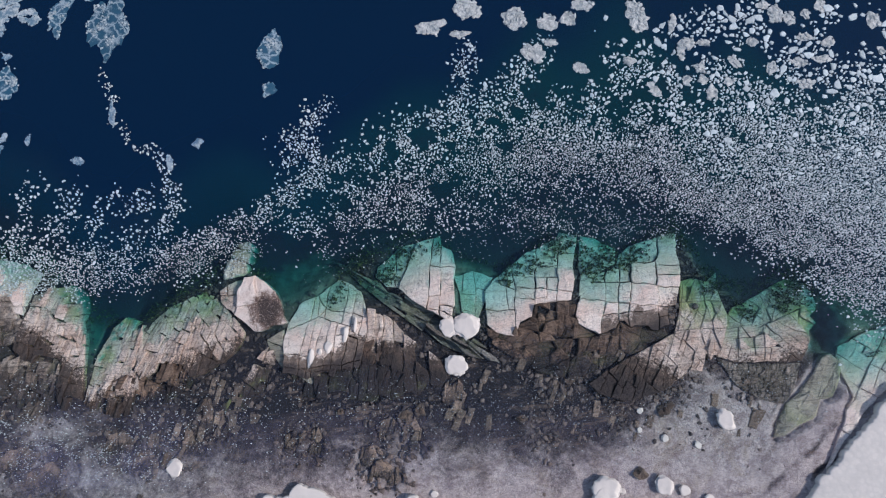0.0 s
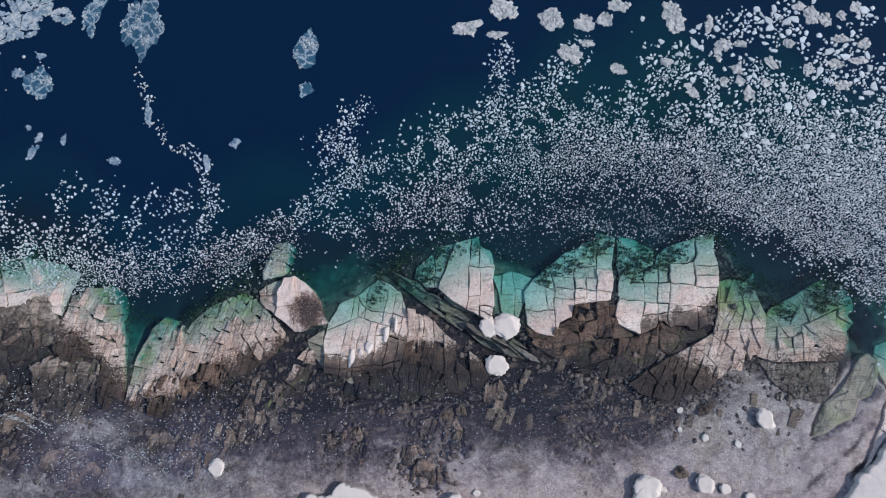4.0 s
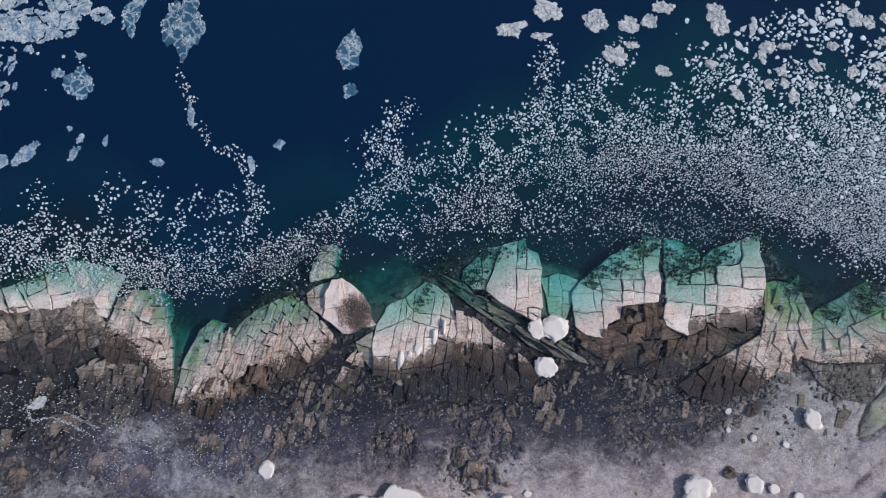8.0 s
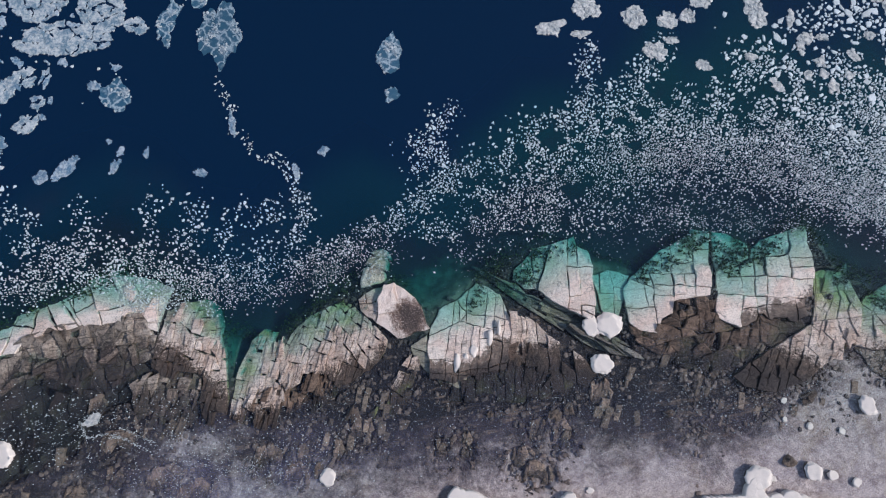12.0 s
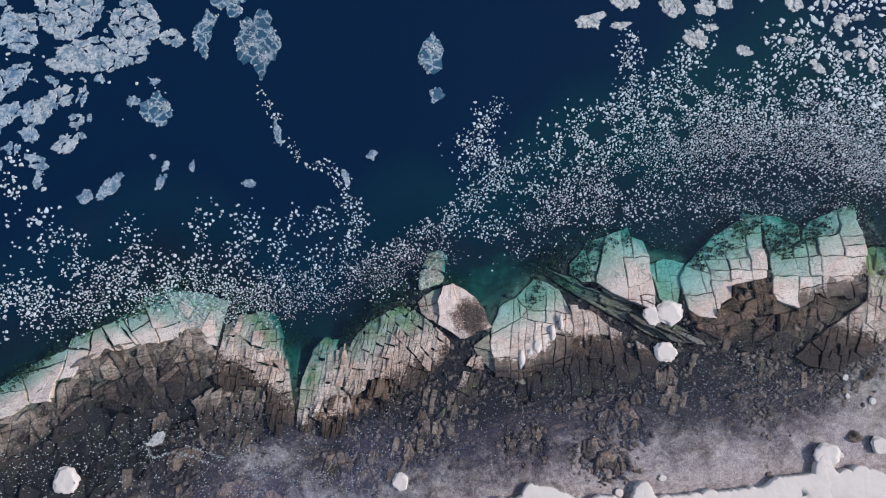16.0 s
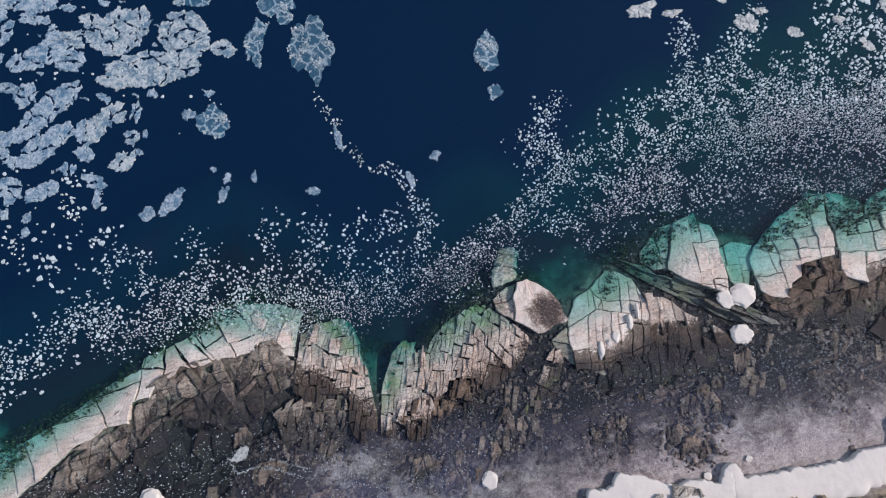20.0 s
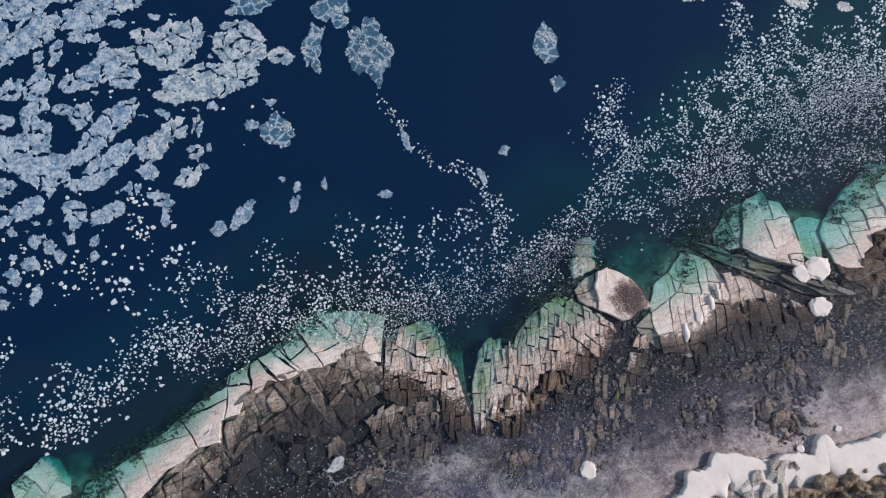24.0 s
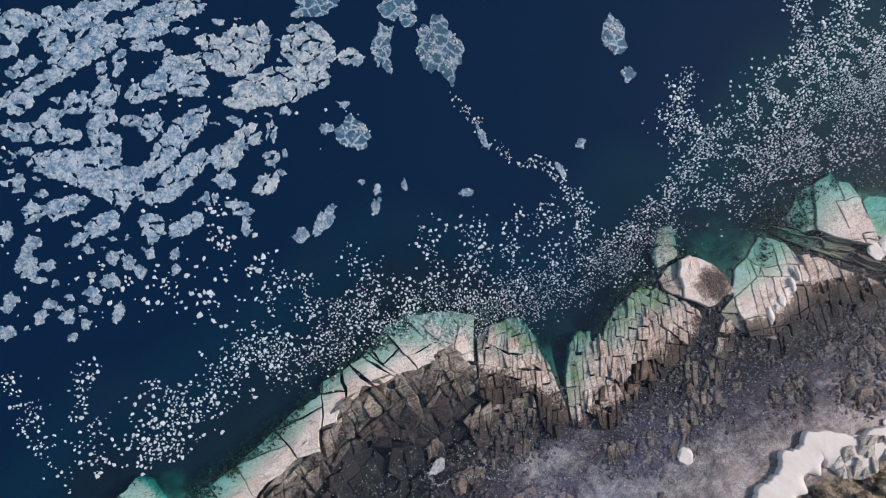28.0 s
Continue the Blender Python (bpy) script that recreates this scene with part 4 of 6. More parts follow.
ledge("rock_ledge", "turquoise sunken slabs joining two pale stepped ledges", [(11, 0.6), (11.6, 3.6), (12.3, 8.3), (14.2, 7.6), (16.4, 6.0), (15.9, 4.2), (13.2, 3.2), (12.2, 1.4)], 80, 2.4, 2.6,
      dipping(13, 4, -0.9, 0, -0.12), PALE_ROCK, 56, rough=0.06, tilt=0.03, gap=0.04)
SCARP = [(-0.7, -2.3), (0.5, -3.1), (2.6, -4), (2.9, -2.5), (5.1, -1.8), (5.6, -0.1), (8.1, 0), (10.2, -0), (10.4, -1.1), (10.4, -3.1), (12.6, -4.7), (15, -4), (15.5, -3.3), (16.5, -4), (18.8, -4.1), (19.7, -4.8), (21.3, -4.4), (21.3, -5.2), (18.6, -6.3), (15, -7.3), (10.8, -8.8), (8, -9), (4.7, -7.8), (1.6, -5.5), (-0.3, -3.9)]
SCARP_JOINTS = [(2.8, -2.4, 10.1, -4.8), (5.1, -1.8, 6.7, -0.5), (6.7, -0.5, 10.4, -2.3), (5.7, -0.1, 5.5, -4.2), (8.1, 0, 7.8, -5.2), (10.4, -1.1, 8.3, -9.1), (1.6, -5.1, 7.9, -4.4), (7.9, -4.4, 12.7, -4.7), (4.7, -7.8, 11.1, -6.4), (11.1, -6.4, 15, -7.3), (12.7, -4.7, 12, -8.9), (15.3, -3.3, 15, -7.3), (18.8, -4.1, 18.2, -6.5), (8, -9, 10.1, -4.8)]
ledge("rock_ledge", "brown fractured scarp under pale slabs", SCARP, 58, 2.4, 3.0,
      line_dip([(-1, -3), (10, -2.5), (22, -3)], -0.07, 0.06, -0.5), RUST_ROCK, 14, grow=0.2, lower=[(-1, -5), (6, -6), (14, -7), (22, -5)], fade=7.0, relief=0.22, rough=0.14, tilt=0.2, gap=0.0, worn=0.14, uneven=True, joints=SCARP_JOINTS)
SLANTING = [(23.7, 1.2), (25, 1.5), (26.9, 0.8), (28.3, 1.8), (27.9, -0.2), (28.1, -2), (28.5, -3.4), (28.1, -4.8), (27.3, -6.7), (26.4, -8.2), (25.9, -8), (25.4, -8.7), (25.1, -7.6), (24, -10.1), (23.1, -9.7), (21.3, -10.5), (19.1, -11.7), (17, -12.2), (14.9, -12.6), (11.7, -11.5), (10.6, -10.1), (13.1, -8.7), (16.4, -7.3), (19.7, -5.9), (21.8, -5.1), (22.9, -2.5)]
SLANTING_JOINTS = [(23.9, 0.5, 21.6, -7.1), (26.1, -0.1, 26.8, -7.7), (23.1, -1.3, 27.9, -1.8), (22.7, -4.9, 28, -5.1), (24.3, -2.6, 25.3, -8.6), (26.9, -1.9, 27.6, -4.7)]
SLANTING_BRIGHT = [(26.8, -5.6), (26.2, -7.1), (24.4, -7.8), (23.6, -8.7), (22.9, -6.6), (25.1, -5.5), (25.6, -6.5)]
ledge("rock_ledge", "pinkish rock ledge of slanting narrow blocks", SLANTING, 60, 1.15, 2.1,
      dipping(25, -6.5, 0.1, 0.03, -0.17, -1.6), TAN_ROCK, 15, lower=[(11, -4), (16, -6), (20, -8.6), (23, -11.5), (29, -13)], fade=5.5, rough=0.1, tilt=0.06, skew=-20, missing=0.02, gap=0.02, joints=SLANTING_JOINTS, bright=SLANTING_BRIGHT)
FAN = [(28.5, -3.6), (29.3, -2.8), (31.5, -2), (33.4, -1), (35.2, -0.3), (36.8, 0.2), (38.2, -0.7), (39, -1.8), (39.2, -3), (38.9, -4), (38.1, -4.8), (38.5, -5.6), (37.6, -6.4), (37.5, -7.5), (36.5, -9), (36, -9.9), (32.7, -9.7), (28.2, -9.2), (26.4, -8.4), (27.6, -6.4)]
FAN_JOINTS = [(29.8, -3.2, 36, -10.1), (31.5, -2, 33, -5.4), (33, -5.4, 35.2, -8), (35.2, -8, 36.9, -8.8), (33, -2, 33.6, -4.3), (33.6, -4.3, 36, -6.5), (34.1, -0.8, 37.8, -7.6), (35.1, -0.9, 38.7, -4.8), (27.9, -5.3, 33.1, -5.1), (33.1, -5.1, 39.1, -3.1), (28.5, -7.6, 33.2, -7.9), (33.2, -7.9, 35.7, -6.2), (35.7, -6.2, 37.8, -6.8), (35.9, -1.8, 39, -2.1), (29.5, -5.4, 28.6, -9.2), (31.2, -5.3, 30.9, -8), (32.6, -5.2, 31.6, -9.5), (28.7, -6.5, 32, -6.3)]
FAN_BRIGHT = [(29.8, -7.4), (31.5, -7.5), (32.8, -7.5), (36, -4.9), (37.1, -4.3), (30.4, -6), (34.6, -5.4)]
ledge("rock_ledge", "greenish fan of cracked rock slabs under clear water", FAN, -48, 1.8, 2.0,
      dipping(34, -7.5, -0.2, 0.0, -0.14, -1.6), TAN_ROCK, 16, lower=[(26, -9), (31, -9.6), (35, -8.4), (39, -7.4)], fade=4.5, worn=0.05, rough=0.06, tilt=0.04, skew=18, gap=0.022, lean=0.12, joints=FAN_JOINTS, bright=FAN_BRIGHT)
ledge("rock_ledge", "dark cobbled rock flat in the murky shallows", [(26.4, -8.6), (28.2, -9.4), (32.7, -9.9), (36.0, -10.1), (34.6, -13.0), (33.2, -14.6), (30.5, -13.8), (28.0, -12.0)], 40, 0.5, 0.6,
      dipping(31, -11, -0.3, 0, 0.0), GREY_ROCK, 53, uneven=True, rounded=True, worn=0.1, rough=0.06, tilt=0.1, gap=-0.02, relief=0.06)
ledge("rock_ledge", "green weedy sunken rock ridge", [(37.0, -11.5), (38.3, -9.8), (39.4, -9.3), (40.5, -10.4), (40.4, -11.7), (39.5, -13.6), (38.6, -14.8), (37.2, -15.6), (36.0, -16.5), (34.6, -17.0), (32.8, -18.1), (31.4, -18.3), (32.5, -16.1), (33.8, -14.3), (35.4, -13.2)], 58, 2.6, 6.0,
      lambda x, y: np.clip(-0.4 - 0.06 * (0.86 * (x - 36.4) - 0.5 * (y + 13.6)) ** 2, -0.6, 0.0), WEEDY_ROCK, 17, worn=0.15, uneven=True, rough=0.04, tilt=0.04, gap=-0.1, relief=0.16, teeth=0.3)
ledge("rock_ledge", "turquoise sunken slabs at the foot of the snow shore",
      [(36.2, -22.4), (37.2, -20.6), (38.9, -18), (41.2, -14.4), (40.5, -10.4), (41.2, -8.5), (44.4, -7.4), (50, -6), (50, -9.5), (44.7, -14.3), (41.2, -17.1), (39.2, -19.1)], 50, 2.0, 3.0,
      dipping(40, -19, 0.12, 0.12, -0.17), PALE_ROCK, 18, rough=0.06, tilt=0.03)


SUNKEN_ROCK = rock_material("sunken_rock", (0.33, 0.235, 0.18), (0.16, 0.112, 0.09), (0.035, 0.024, 0.023), 66, 0.05, 0.6, 0.85, 0.6, -0.9, ((0.07, 0.05, 0.047), (0.022, 0.016, 0.019)))
RIBS = [(-60.5, -12.6, 2.6, 1.5), (-57.0, -14.8, 2.4, 1.6), (-44.5, -14.2, 1.5, 1.3), (-47.5, -11.6, 2.2, 1.4), (-14.0, -13.0, 1.2, 1.5), (-66.5, -7.5, 2.6, 1.4), (-5.6, -9.9, 1.7, 1.7)]
SLABS = [(-72.1, -13.2, 1.6, 1.3), (-67, -11.6, 1.2, 1.3), (-62.1, -12.8, 1.1, 1.3), (-58.1, -15, 1.5, 1.4), (-26.2, -13.6, 0.7, 1.4), (-24.8, -14.1, 0.5, 1.2), (-23, -13.8, 0.7, 1.5), (-16.5, -16.3, 1.6, 1.4), (-15.2, -18, 1.6, 1.2), (-11.2, -14, 1.2, 2.2), (-13.8, -18.7, 1, 0.8), (-34.7, -10.6, 1, 1.8), (-36.3, -9.4, 0.8, 1.8), (-43.3, -12.4, 0.9, 1.4), (-68.6, -2.7, 1.3, 1.2), (-38.7, -12.2, 0.9, 1.5)]
for n, (x, y, w, h) in enumerate(RIBS + SLABS):
    ledge("rock_ledge", "worn brown rock ribs sunk in the murky shallows", [(x - w, y - h * 0.6), (x - w * 0.6, y + h * 0.8), (x + w * 0.4, y + h), (x + w, y + h * 0.1), (x + w * 0.5, y - h)], 66, 0.8, 2.0,
          dipping(x, y, -0.3, 0, 0.08), SUNKEN_ROCK, 70 + n, uneven=True, rough=0.06, tilt=0.12, missing=0.12, teeth=0.4, gap=-0.04, worn=0.14, relief=0.1, lower=[(x - w, y - 0.4 * h), (x + w, y - 0.1 * h)], fade=4.0)


# half-buried columns of the same strata stand out of the gravel in loose rows
def buried(count, seed):
    rng = random.Random(seed)
    made = 0
    while made < count:
        x, y = rng.uniform(-100, 30), rng.uniform(-20, -3)
        near_edge = -float(sea_distance(x, y))
        if not 9 < near_edge < 24 or float(bank_distance(x, y)) < 3 or noise.noise((x * 0.16 + y * 0.05, y * 0.12, 3.3)) < rng.uniform(-0.1, 0.45):
            continue
        if SLAB[int((y - GY[0]) / 0.35), int((x - GX[0]) / 0.35)] > -90:
            continue
        long, wide, a = rng.uniform(0.4, 1.3), rng.uniform(0.22, 0.55), radians(rng.gauss(65, 7))
        c, s = math.cos(a), math.sin(a)
        shape = [(-1, -1), (-1.05, 0.9), (0.1, 1), (1, 0.95), (1.1, -0.9), (0.2, -1)]
        poly = [(x + u * long * rng.uniform(0.8, 1.1) * c - v * wide * s, y + u * long * s + v * wide * rng.uniform(0.8, 1.1) * c) for u, v in shape]
        poly = bent(poly if area(poly) > 0 else poly[::-1], 0.3)
        tx, ty = rng.gauss(0, 0.12), rng.gauss(0.06, 0.12)
        z0 = rng.uniform(-0.42, -0.22)
        ob = tagged(new("sunken_rock", slab_mesh(poly, x, y, lambda px, py: z0 + tx * (px - x) + ty * (py - y), -1.2, 0.1, SUNKEN_ROCK, 0.08, lambda px, py: 0.25 + 0.3 * noise.noise((px * 0.3, py * 0.3, 1.0)))),
                    "brown rock column half buried in dark gravel", "rock", "rocks sunk in the shallows")
        ob.location = (x, y, 0)
        made += 1


buried(70, 9)


# ---- domed rock ----
def hollow_material():
    n = Nodes("hollow_rock")
    spot = n.add("VectorMath", {"operation": "DISTANCE"}, i0=n.place(), i1=(-27.6, 2.7, 0.5)).outputs["Value"]
    rim = n.math("ADD", spot, n.math("MULTIPLY", n.math("SUBTRACT", n.noise(0.7, 8, 0.8), 0.5), 6.0))
    colour = n.mix(n.ramp(n.noise(0.8, 5), 0.4, 0.7), (0.76, 0.64, 0.58), (0.66, 0.52, 0.46))
    grain = n.noise(7, 6, 0.75)
    colour = n.mix(n.math("MULTIPLY", n.ramp(rim, 3.3, 2.0), n.ramp(grain, 0.36, 0.5)), colour, (0.14, 0.08, 0.06))
    colour = n.mix(n.math("MULTIPLY", n.ramp(rim, 2.4, 1.2), n.ramp(grain, 0.32, 0.46)), colour, (0.035, 0.02, 0.018))
    colour = n.mix(n.math("MULTIPLY", n.ramp(n.noise(5, 6, 0.75), 0.52, 0.7), 0.45), colour, (0.25, 0.17, 0.13))
    return n.surface(colour, 0.6, n.bump(n.noise(2.5, 7, 0.7), 0.9, 0.25))


DOME = [(-30.7, 7.3), (-29.3, 7.3), (-28, 6.5), (-26.8, 5.2), (-26.2, 3.5), (-25.9, 1.9), (-25.6, 1.1), (-27.1, 0.8), (-29.2, 0.2), (-29.8, 0.3), (-30.7, 1.3), (-32.1, 2.6), (-31.8, 4.2), (-31.7, 5.5), (-31, 6.4)]
DOME_CORNER = [(-31.0, 6.4), (-31.7, 5.5), (-31.9, 3.8), (-29.6, 3.7), (-28.9, 4.1), (-29.2, 5.3), (-29.3, 7.3), (-30.7, 7.3)]
DOME_REST = [(-29.2, 5.3), (-28.9, 4.1), (-29.6, 3.7), (-31.9, 3.8), (-32.1, 2.6), (-30.7, 1.3), (-29.8, 0.3), (-29.2, 0.2), (-27.1, 0.8), (-25.6, 1.1), (-25.9, 1.9), (-26.2, 3.5), (-26.8, 5.2), (-28.0, 6.5), (-29.3, 7.3)]
ledge("domed_rock", "fan-shaped pale rock with a brown weathered hollow", DOME, 62, 9.0, 9.0,
      lambda x, y: 0.42 + 0.12 * np.clip(np.hypot(x + 28.0, y - 3.0) - 1.0, 0, 2), hollow_material(), 20, category="rock", lean=0.25, relief=0.12, rough=0.02, tilt=0.015, gap=0.012, whole=True, given=[DOME_CORNER, DOME_REST])


# ---- ground, cut down under the ledges ----
near = SLAB.copy()
for dj in (-1, 0, 1):
    for di in (-1, 0, 1):
        shifted = np.roll(np.roll(SLAB, dj, 0), di, 1)
        near = np.where((shifted > -90) & ((near < -90) | (shifted < near)), shifted, near)
TOP = np.where(SLAB > -90, SLAB, BED)
BED = np.where(near > -90, np.minimum(BED, near - 0.3), BED)
tagged(new("ground", grid_mesh("ground", GX, GY, BED, SEABED, {"silt": silt, "weed_dark": weed_dark, "sand": sand, "land": land}, 3000)),
       "brown gravelly seabed with pale silt towards the shore", "seabed", kind="structure")


# ---- water ----
depth = np.clip(-TOP, 0.0, 14.0) * (0.2 + 0.8 * np.maximum(smooth(sea_distance(MX, MY), -10, -4), sand))
west_slush = np.exp(-(((MX + 52) / 12) ** 2 + ((MY + 12.5) / 5.5) ** 2))
mid_slush = np.exp(-(((MX + 25) / 26) ** 2 + ((MY + 14) / 5) ** 2)) * 0.5
east_slush = smooth(bank_distance(MX, MY), 14, 3) * smooth(MX, -20, 0) * 0.5
slush = (0.008 + np.clip(2.0 * west_slush + 1.3 * mid_slush + east_slush, 0, 3.0) * 0.085) * smooth(sea_distance(MX, MY), -4, -9)
far_ice = np.exp(-(((MX - 53) / 11) ** 2 + ((MY - 7) / 13) ** 2)) * 0.06
water = new("water", grid_mesh("water", GX, GY, 0 * BED, WATER, {"depth": depth, "slush": np.maximum(slush, far_ice)}, 3000))
tagged(water, "calm clear sea water, turquoise in the shallows, navy offshore", "sea water", kind="structure")


def lump_rows(p, rng, sides, low, high, taper=0.8):
    """Vertices and faces of many small lumps of ice: p holds x, y, radius."""
    n = len(p)
    a = (np.arange(sides) + rng.uniform(-0.32, 0.32, (n, sides))) * 2 * np.pi / sides + rng.uniform(0, 6.3, (n, 1))
    r = p[:, 2:3] * rng.uniform(0.55, 1.25, (n, sides))
    squeeze, turn = rng.uniform(0.5, 1.0, (n, 1)), rng.uniform(0, 3.14, (n, 1))
    u, v = np.cos(a) * r, np.sin(a) * r * squeeze
    dx, dy = u * np.cos(turn) - v * np.sin(turn), u * np.sin(turn) + v * np.cos(turn)
    h = rng.uniform(low, high, (n, 1)) * (p[:, 2:3] if taper < 0.8 else 1)
    verts = np.empty((n, 2 * sides + 1, 3))
    verts[:, :sides] = np.stack([p[:, :1] + dx, p[:, 1:2] + dy, np.broadcast_to(-0.05, dx.shape)], -1)
    verts[:, sides:-1] = np.stack([p[:, :1] + dx * taper, p[:, 1:2] + dy * taper, h * rng.uniform(0.7, 1.1, (n, sides))], -1)
    verts[:, -1] = np.concatenate([p[:, :2] + rng.uniform(-0.2, 0.2, (n, 2)) * p[:, 2:3], h * 1.12], 1)
    first = np.arange(n)[:, None] * (2 * sides + 1)
    i, j = np.arange(sides), (np.arange(sides) + 1) % sides
    quads = np.stack([first + i, first + j, first + sides + j, first + sides + i], -1).reshape(-1, 4).tolist()
    tris = np.stack([first + sides + i, first + sides + j, np.broadcast_to(first + 2 * sides, (n, sides))], -1).reshape(-1, 3).tolist()
    return verts.reshape(-1, 3).tolist(), quads + tris


# ---- boulders ----
def lump(seed, sx, sy, sz, detail=3, wobble=0.28):
    """A rounded, uneven block as vertices and faces."""
    bm = bmesh.new()
    bmesh.ops.create_icosphere(bm, subdivisions=detail, radius=1.0)
    for v in bm.verts:
        w = 1.2 * noise.noise(v.co * 1.2 + Vector((seed, 0, 0))) + 0.5 * noise.noise(v.co * 2.6 + Vector((0, seed, 0)))
        v.co *= 1 + wobble * w
        v.co = Vector((v.co.x * sx, v.co.y * sy, v.co.z * sz))
    verts, faces = [v.co.copy() for v in bm.verts], [[v.index for v in f.verts] for f in bm.faces]
    bm.free()
    return verts, faces


def boulder(x, y, sx, sy, sz, turn, seed, label, snowy=0.85, rock=BROWN_ROCK):
    ground = float(bed_height(np.array(x), np.array(y)))
    thing = base("boulder", x, y, ground, label, "boulder", "boulders in the shallows")
    thing.rotation_euler.z = radians(turn)
    verts, faces = lump(seed, sx, sy, sz * (0.4 if snowy else 1.0), 3, 0.4 if snowy else 0.55)
    part("rock_body", mesh_of("rock_body", verts, faces, rock), thing).location.z = sz * (0.25 if snowy else 0.4)
    if snowy:
        verts, faces = lump(seed, sx * 1.1, sy * 1.1, sz * 0.62, 4, 0.2)
        verts = [Vector((v.x * (1 + 0.14 * noise.noise(v * 2.2) + 0.1 * noise.noise(v * 5.0)), v.y * (1 + 0.14 * noise.noise(v * 2.2) + 0.1 * noise.noise(v * 5.0)), max(min(v.z, sz * (0.36 + 0.1 * v.x / sx + 0.07 * noise.noise(v * 1.3))), sz * (0.05 + 0.15 * noise.noise(v * 2.0))))) for v in verts]
        cap = part("snow_cap", mesh_of("snow_cap", verts, faces, SNOW, False), thing, "thick white snow cap")
        cap.location.z = sz * 0.6
    return thing


for n, (x, y, sx, sy, sz, turn) in enumerate([
        (-5.4, -1.6, 0.95, 1.1, 0.75, 10), (-3.2, -1.7, 1.4, 1.5, 0.9, 30), (-5.0, -6.3, 1.15, 1.25, 0.9, 60), (25.9, -15.7, 0.9, 1.15, 1.0, 15),
        (-40.4, -15.2, 0.95, 0.9, 0.8, 0), (10.9, -22.2, 1.5, 1.3, 1.1, 20), (17.6, -22.3, 0.9, 1.0, 0.9, 0), (-80.7, -7.0, 1.4, 1.4, 1.1, 0)]):
    boulder(x, y, sx, sy, sz, turn, n * 7.3, "snow-capped boulder standing in shallow water")
for n, (x, y, s) in enumerate([(17.9, -10.1, 0.4), (16.3, -13.8, 0.36), (18.7, -17.2, 0.42), (22.4, -18.3, 0.4), (19.9, -23.1, 0.6), (22.5, -24.3, 0.55),
                               (15.9, -16.0, 0.3), (12.9, -22.6, 0.35), (-14.6, -21.6, 0.5), (-9.0, -21.0, 0.4)]):
    boulder(x, y, s, s * 0.85, s * 0.8, n * 40, 60 + n * 3.1, "small snow-topped stone in the shallows")
for n, (x, y, sx, sy, turn) in enumerate([(-22.7, -3.7, 0.42, 1.05, -12), (-20.5, -2.6, 0.5, 0.75, -15), (-21.5, -3.0, 0.3, 0.4, 0), (-18.2, -1.2, 0.36, 0.9, -12), (-16.9, -0.1, 0.22, 0.9, -8)]):
    patch = base("snow_patch", x, y, 0.2, "small white snow patch lying on a rock ledge", "snow")
    patch.rotation_euler.z = radians(turn)
    verts, faces = lump(90 + n, sx, sy, 0.35)
    part("snow_crust", mesh_of("snow_crust", verts, faces, SNOW, False), patch).location.z = 0.2


# ---- snow bank ----
def snow_bank(name, points, depth_in, high, seed, label, material):
    """A thick bank of snow with a lobed, undercut edge along a line."""
    thing = base(name, points[0][0], points[0][1], 0, label, "snow bank", kind="structure")
    ox, oy = points[0]
    line, rng = [], random.Random(seed)
    for (x0, y0), (x1, y1) in zip(points, points[1:]):
        steps = max(2, int(math.hypot(x1 - x0, y1 - y0) / 0.16))
        nx, ny = -(y1 - y0), x1 - x0
        d = math.hypot(nx, ny)
        line += [(x0 + (x1 - x0) * k / steps, y0 + (y1 - y0) * k / steps, nx / d, ny / d) for k in range(steps)]
    smoothed = []
    for i in range(len(line)):
        near = line[max(0, i - 3):i + 4]
        wider = line[max(0, i - 14):i + 15]
        smoothed.append([sum(p[k] for p in (near if k < 2 else wider)) / len(near if k < 2 else wider) for k in range(4)])
    profile = [(0.02, -0.6), (0.0, 0.05), (-0.05, 0.5), (-0.03, 0.9), (0.04, 0.98), (0.2, 1.0), (1.2, 1.01), (2.4, 1.02), (depth_in * 0.7, 1.0), (depth_in * 0.9, 0.85), (depth_in, 0.5), (depth_in + 0.3, -0.6)]
    verts, faces, cols = [], [], len(profile)
    walked, lobe, size, swell = 0.0, 0.0, 1.6, 0.3
    for x, y, nx, ny in smoothed:
        walked += 0.16
        if walked - lobe > size:
            lobe, size = walked, rng.choice((0.4, 0.5, 0.6, 0.8, 1.1, 1.8)) * rng.uniform(0.8, 1.2)
            swell = rng.uniform(0.1, 0.32)
        bulge = math.sin(math.pi * min(1, (walked - lobe) / size)) ** 0.5 * size * swell + 0.3 * noise.noise((walked * 0.3, seed, 0))
        for k, (u, h) in enumerate(profile):
            push = bulge * max(0, 1 - max(0, u) / 2.0) - u
            px, py = x + nx * push, y + ny * push
            w = noise.noise((px * 0.6, py * 0.6, seed)) + 0.4 * noise.noise((px * 1.9, py * 1.9, seed))
            back = 1.2 * noise.noise((px * 0.5, py * 0.5, 9.0)) * (k > 7)
            verts.append((px - ox - nx * back, py - oy - ny * back, h * high * (1 + 0.05 * w) if h > 0 else h))
    for i in range(len(smoothed) - 1):
        for k in range(cols - 1):
            a = i * cols + k
            faces.append((a, a + 1, a + cols + 1, a + cols))
    part("snow_body", mesh_of("snow_body", verts, faces, material, False), thing)
    return thing


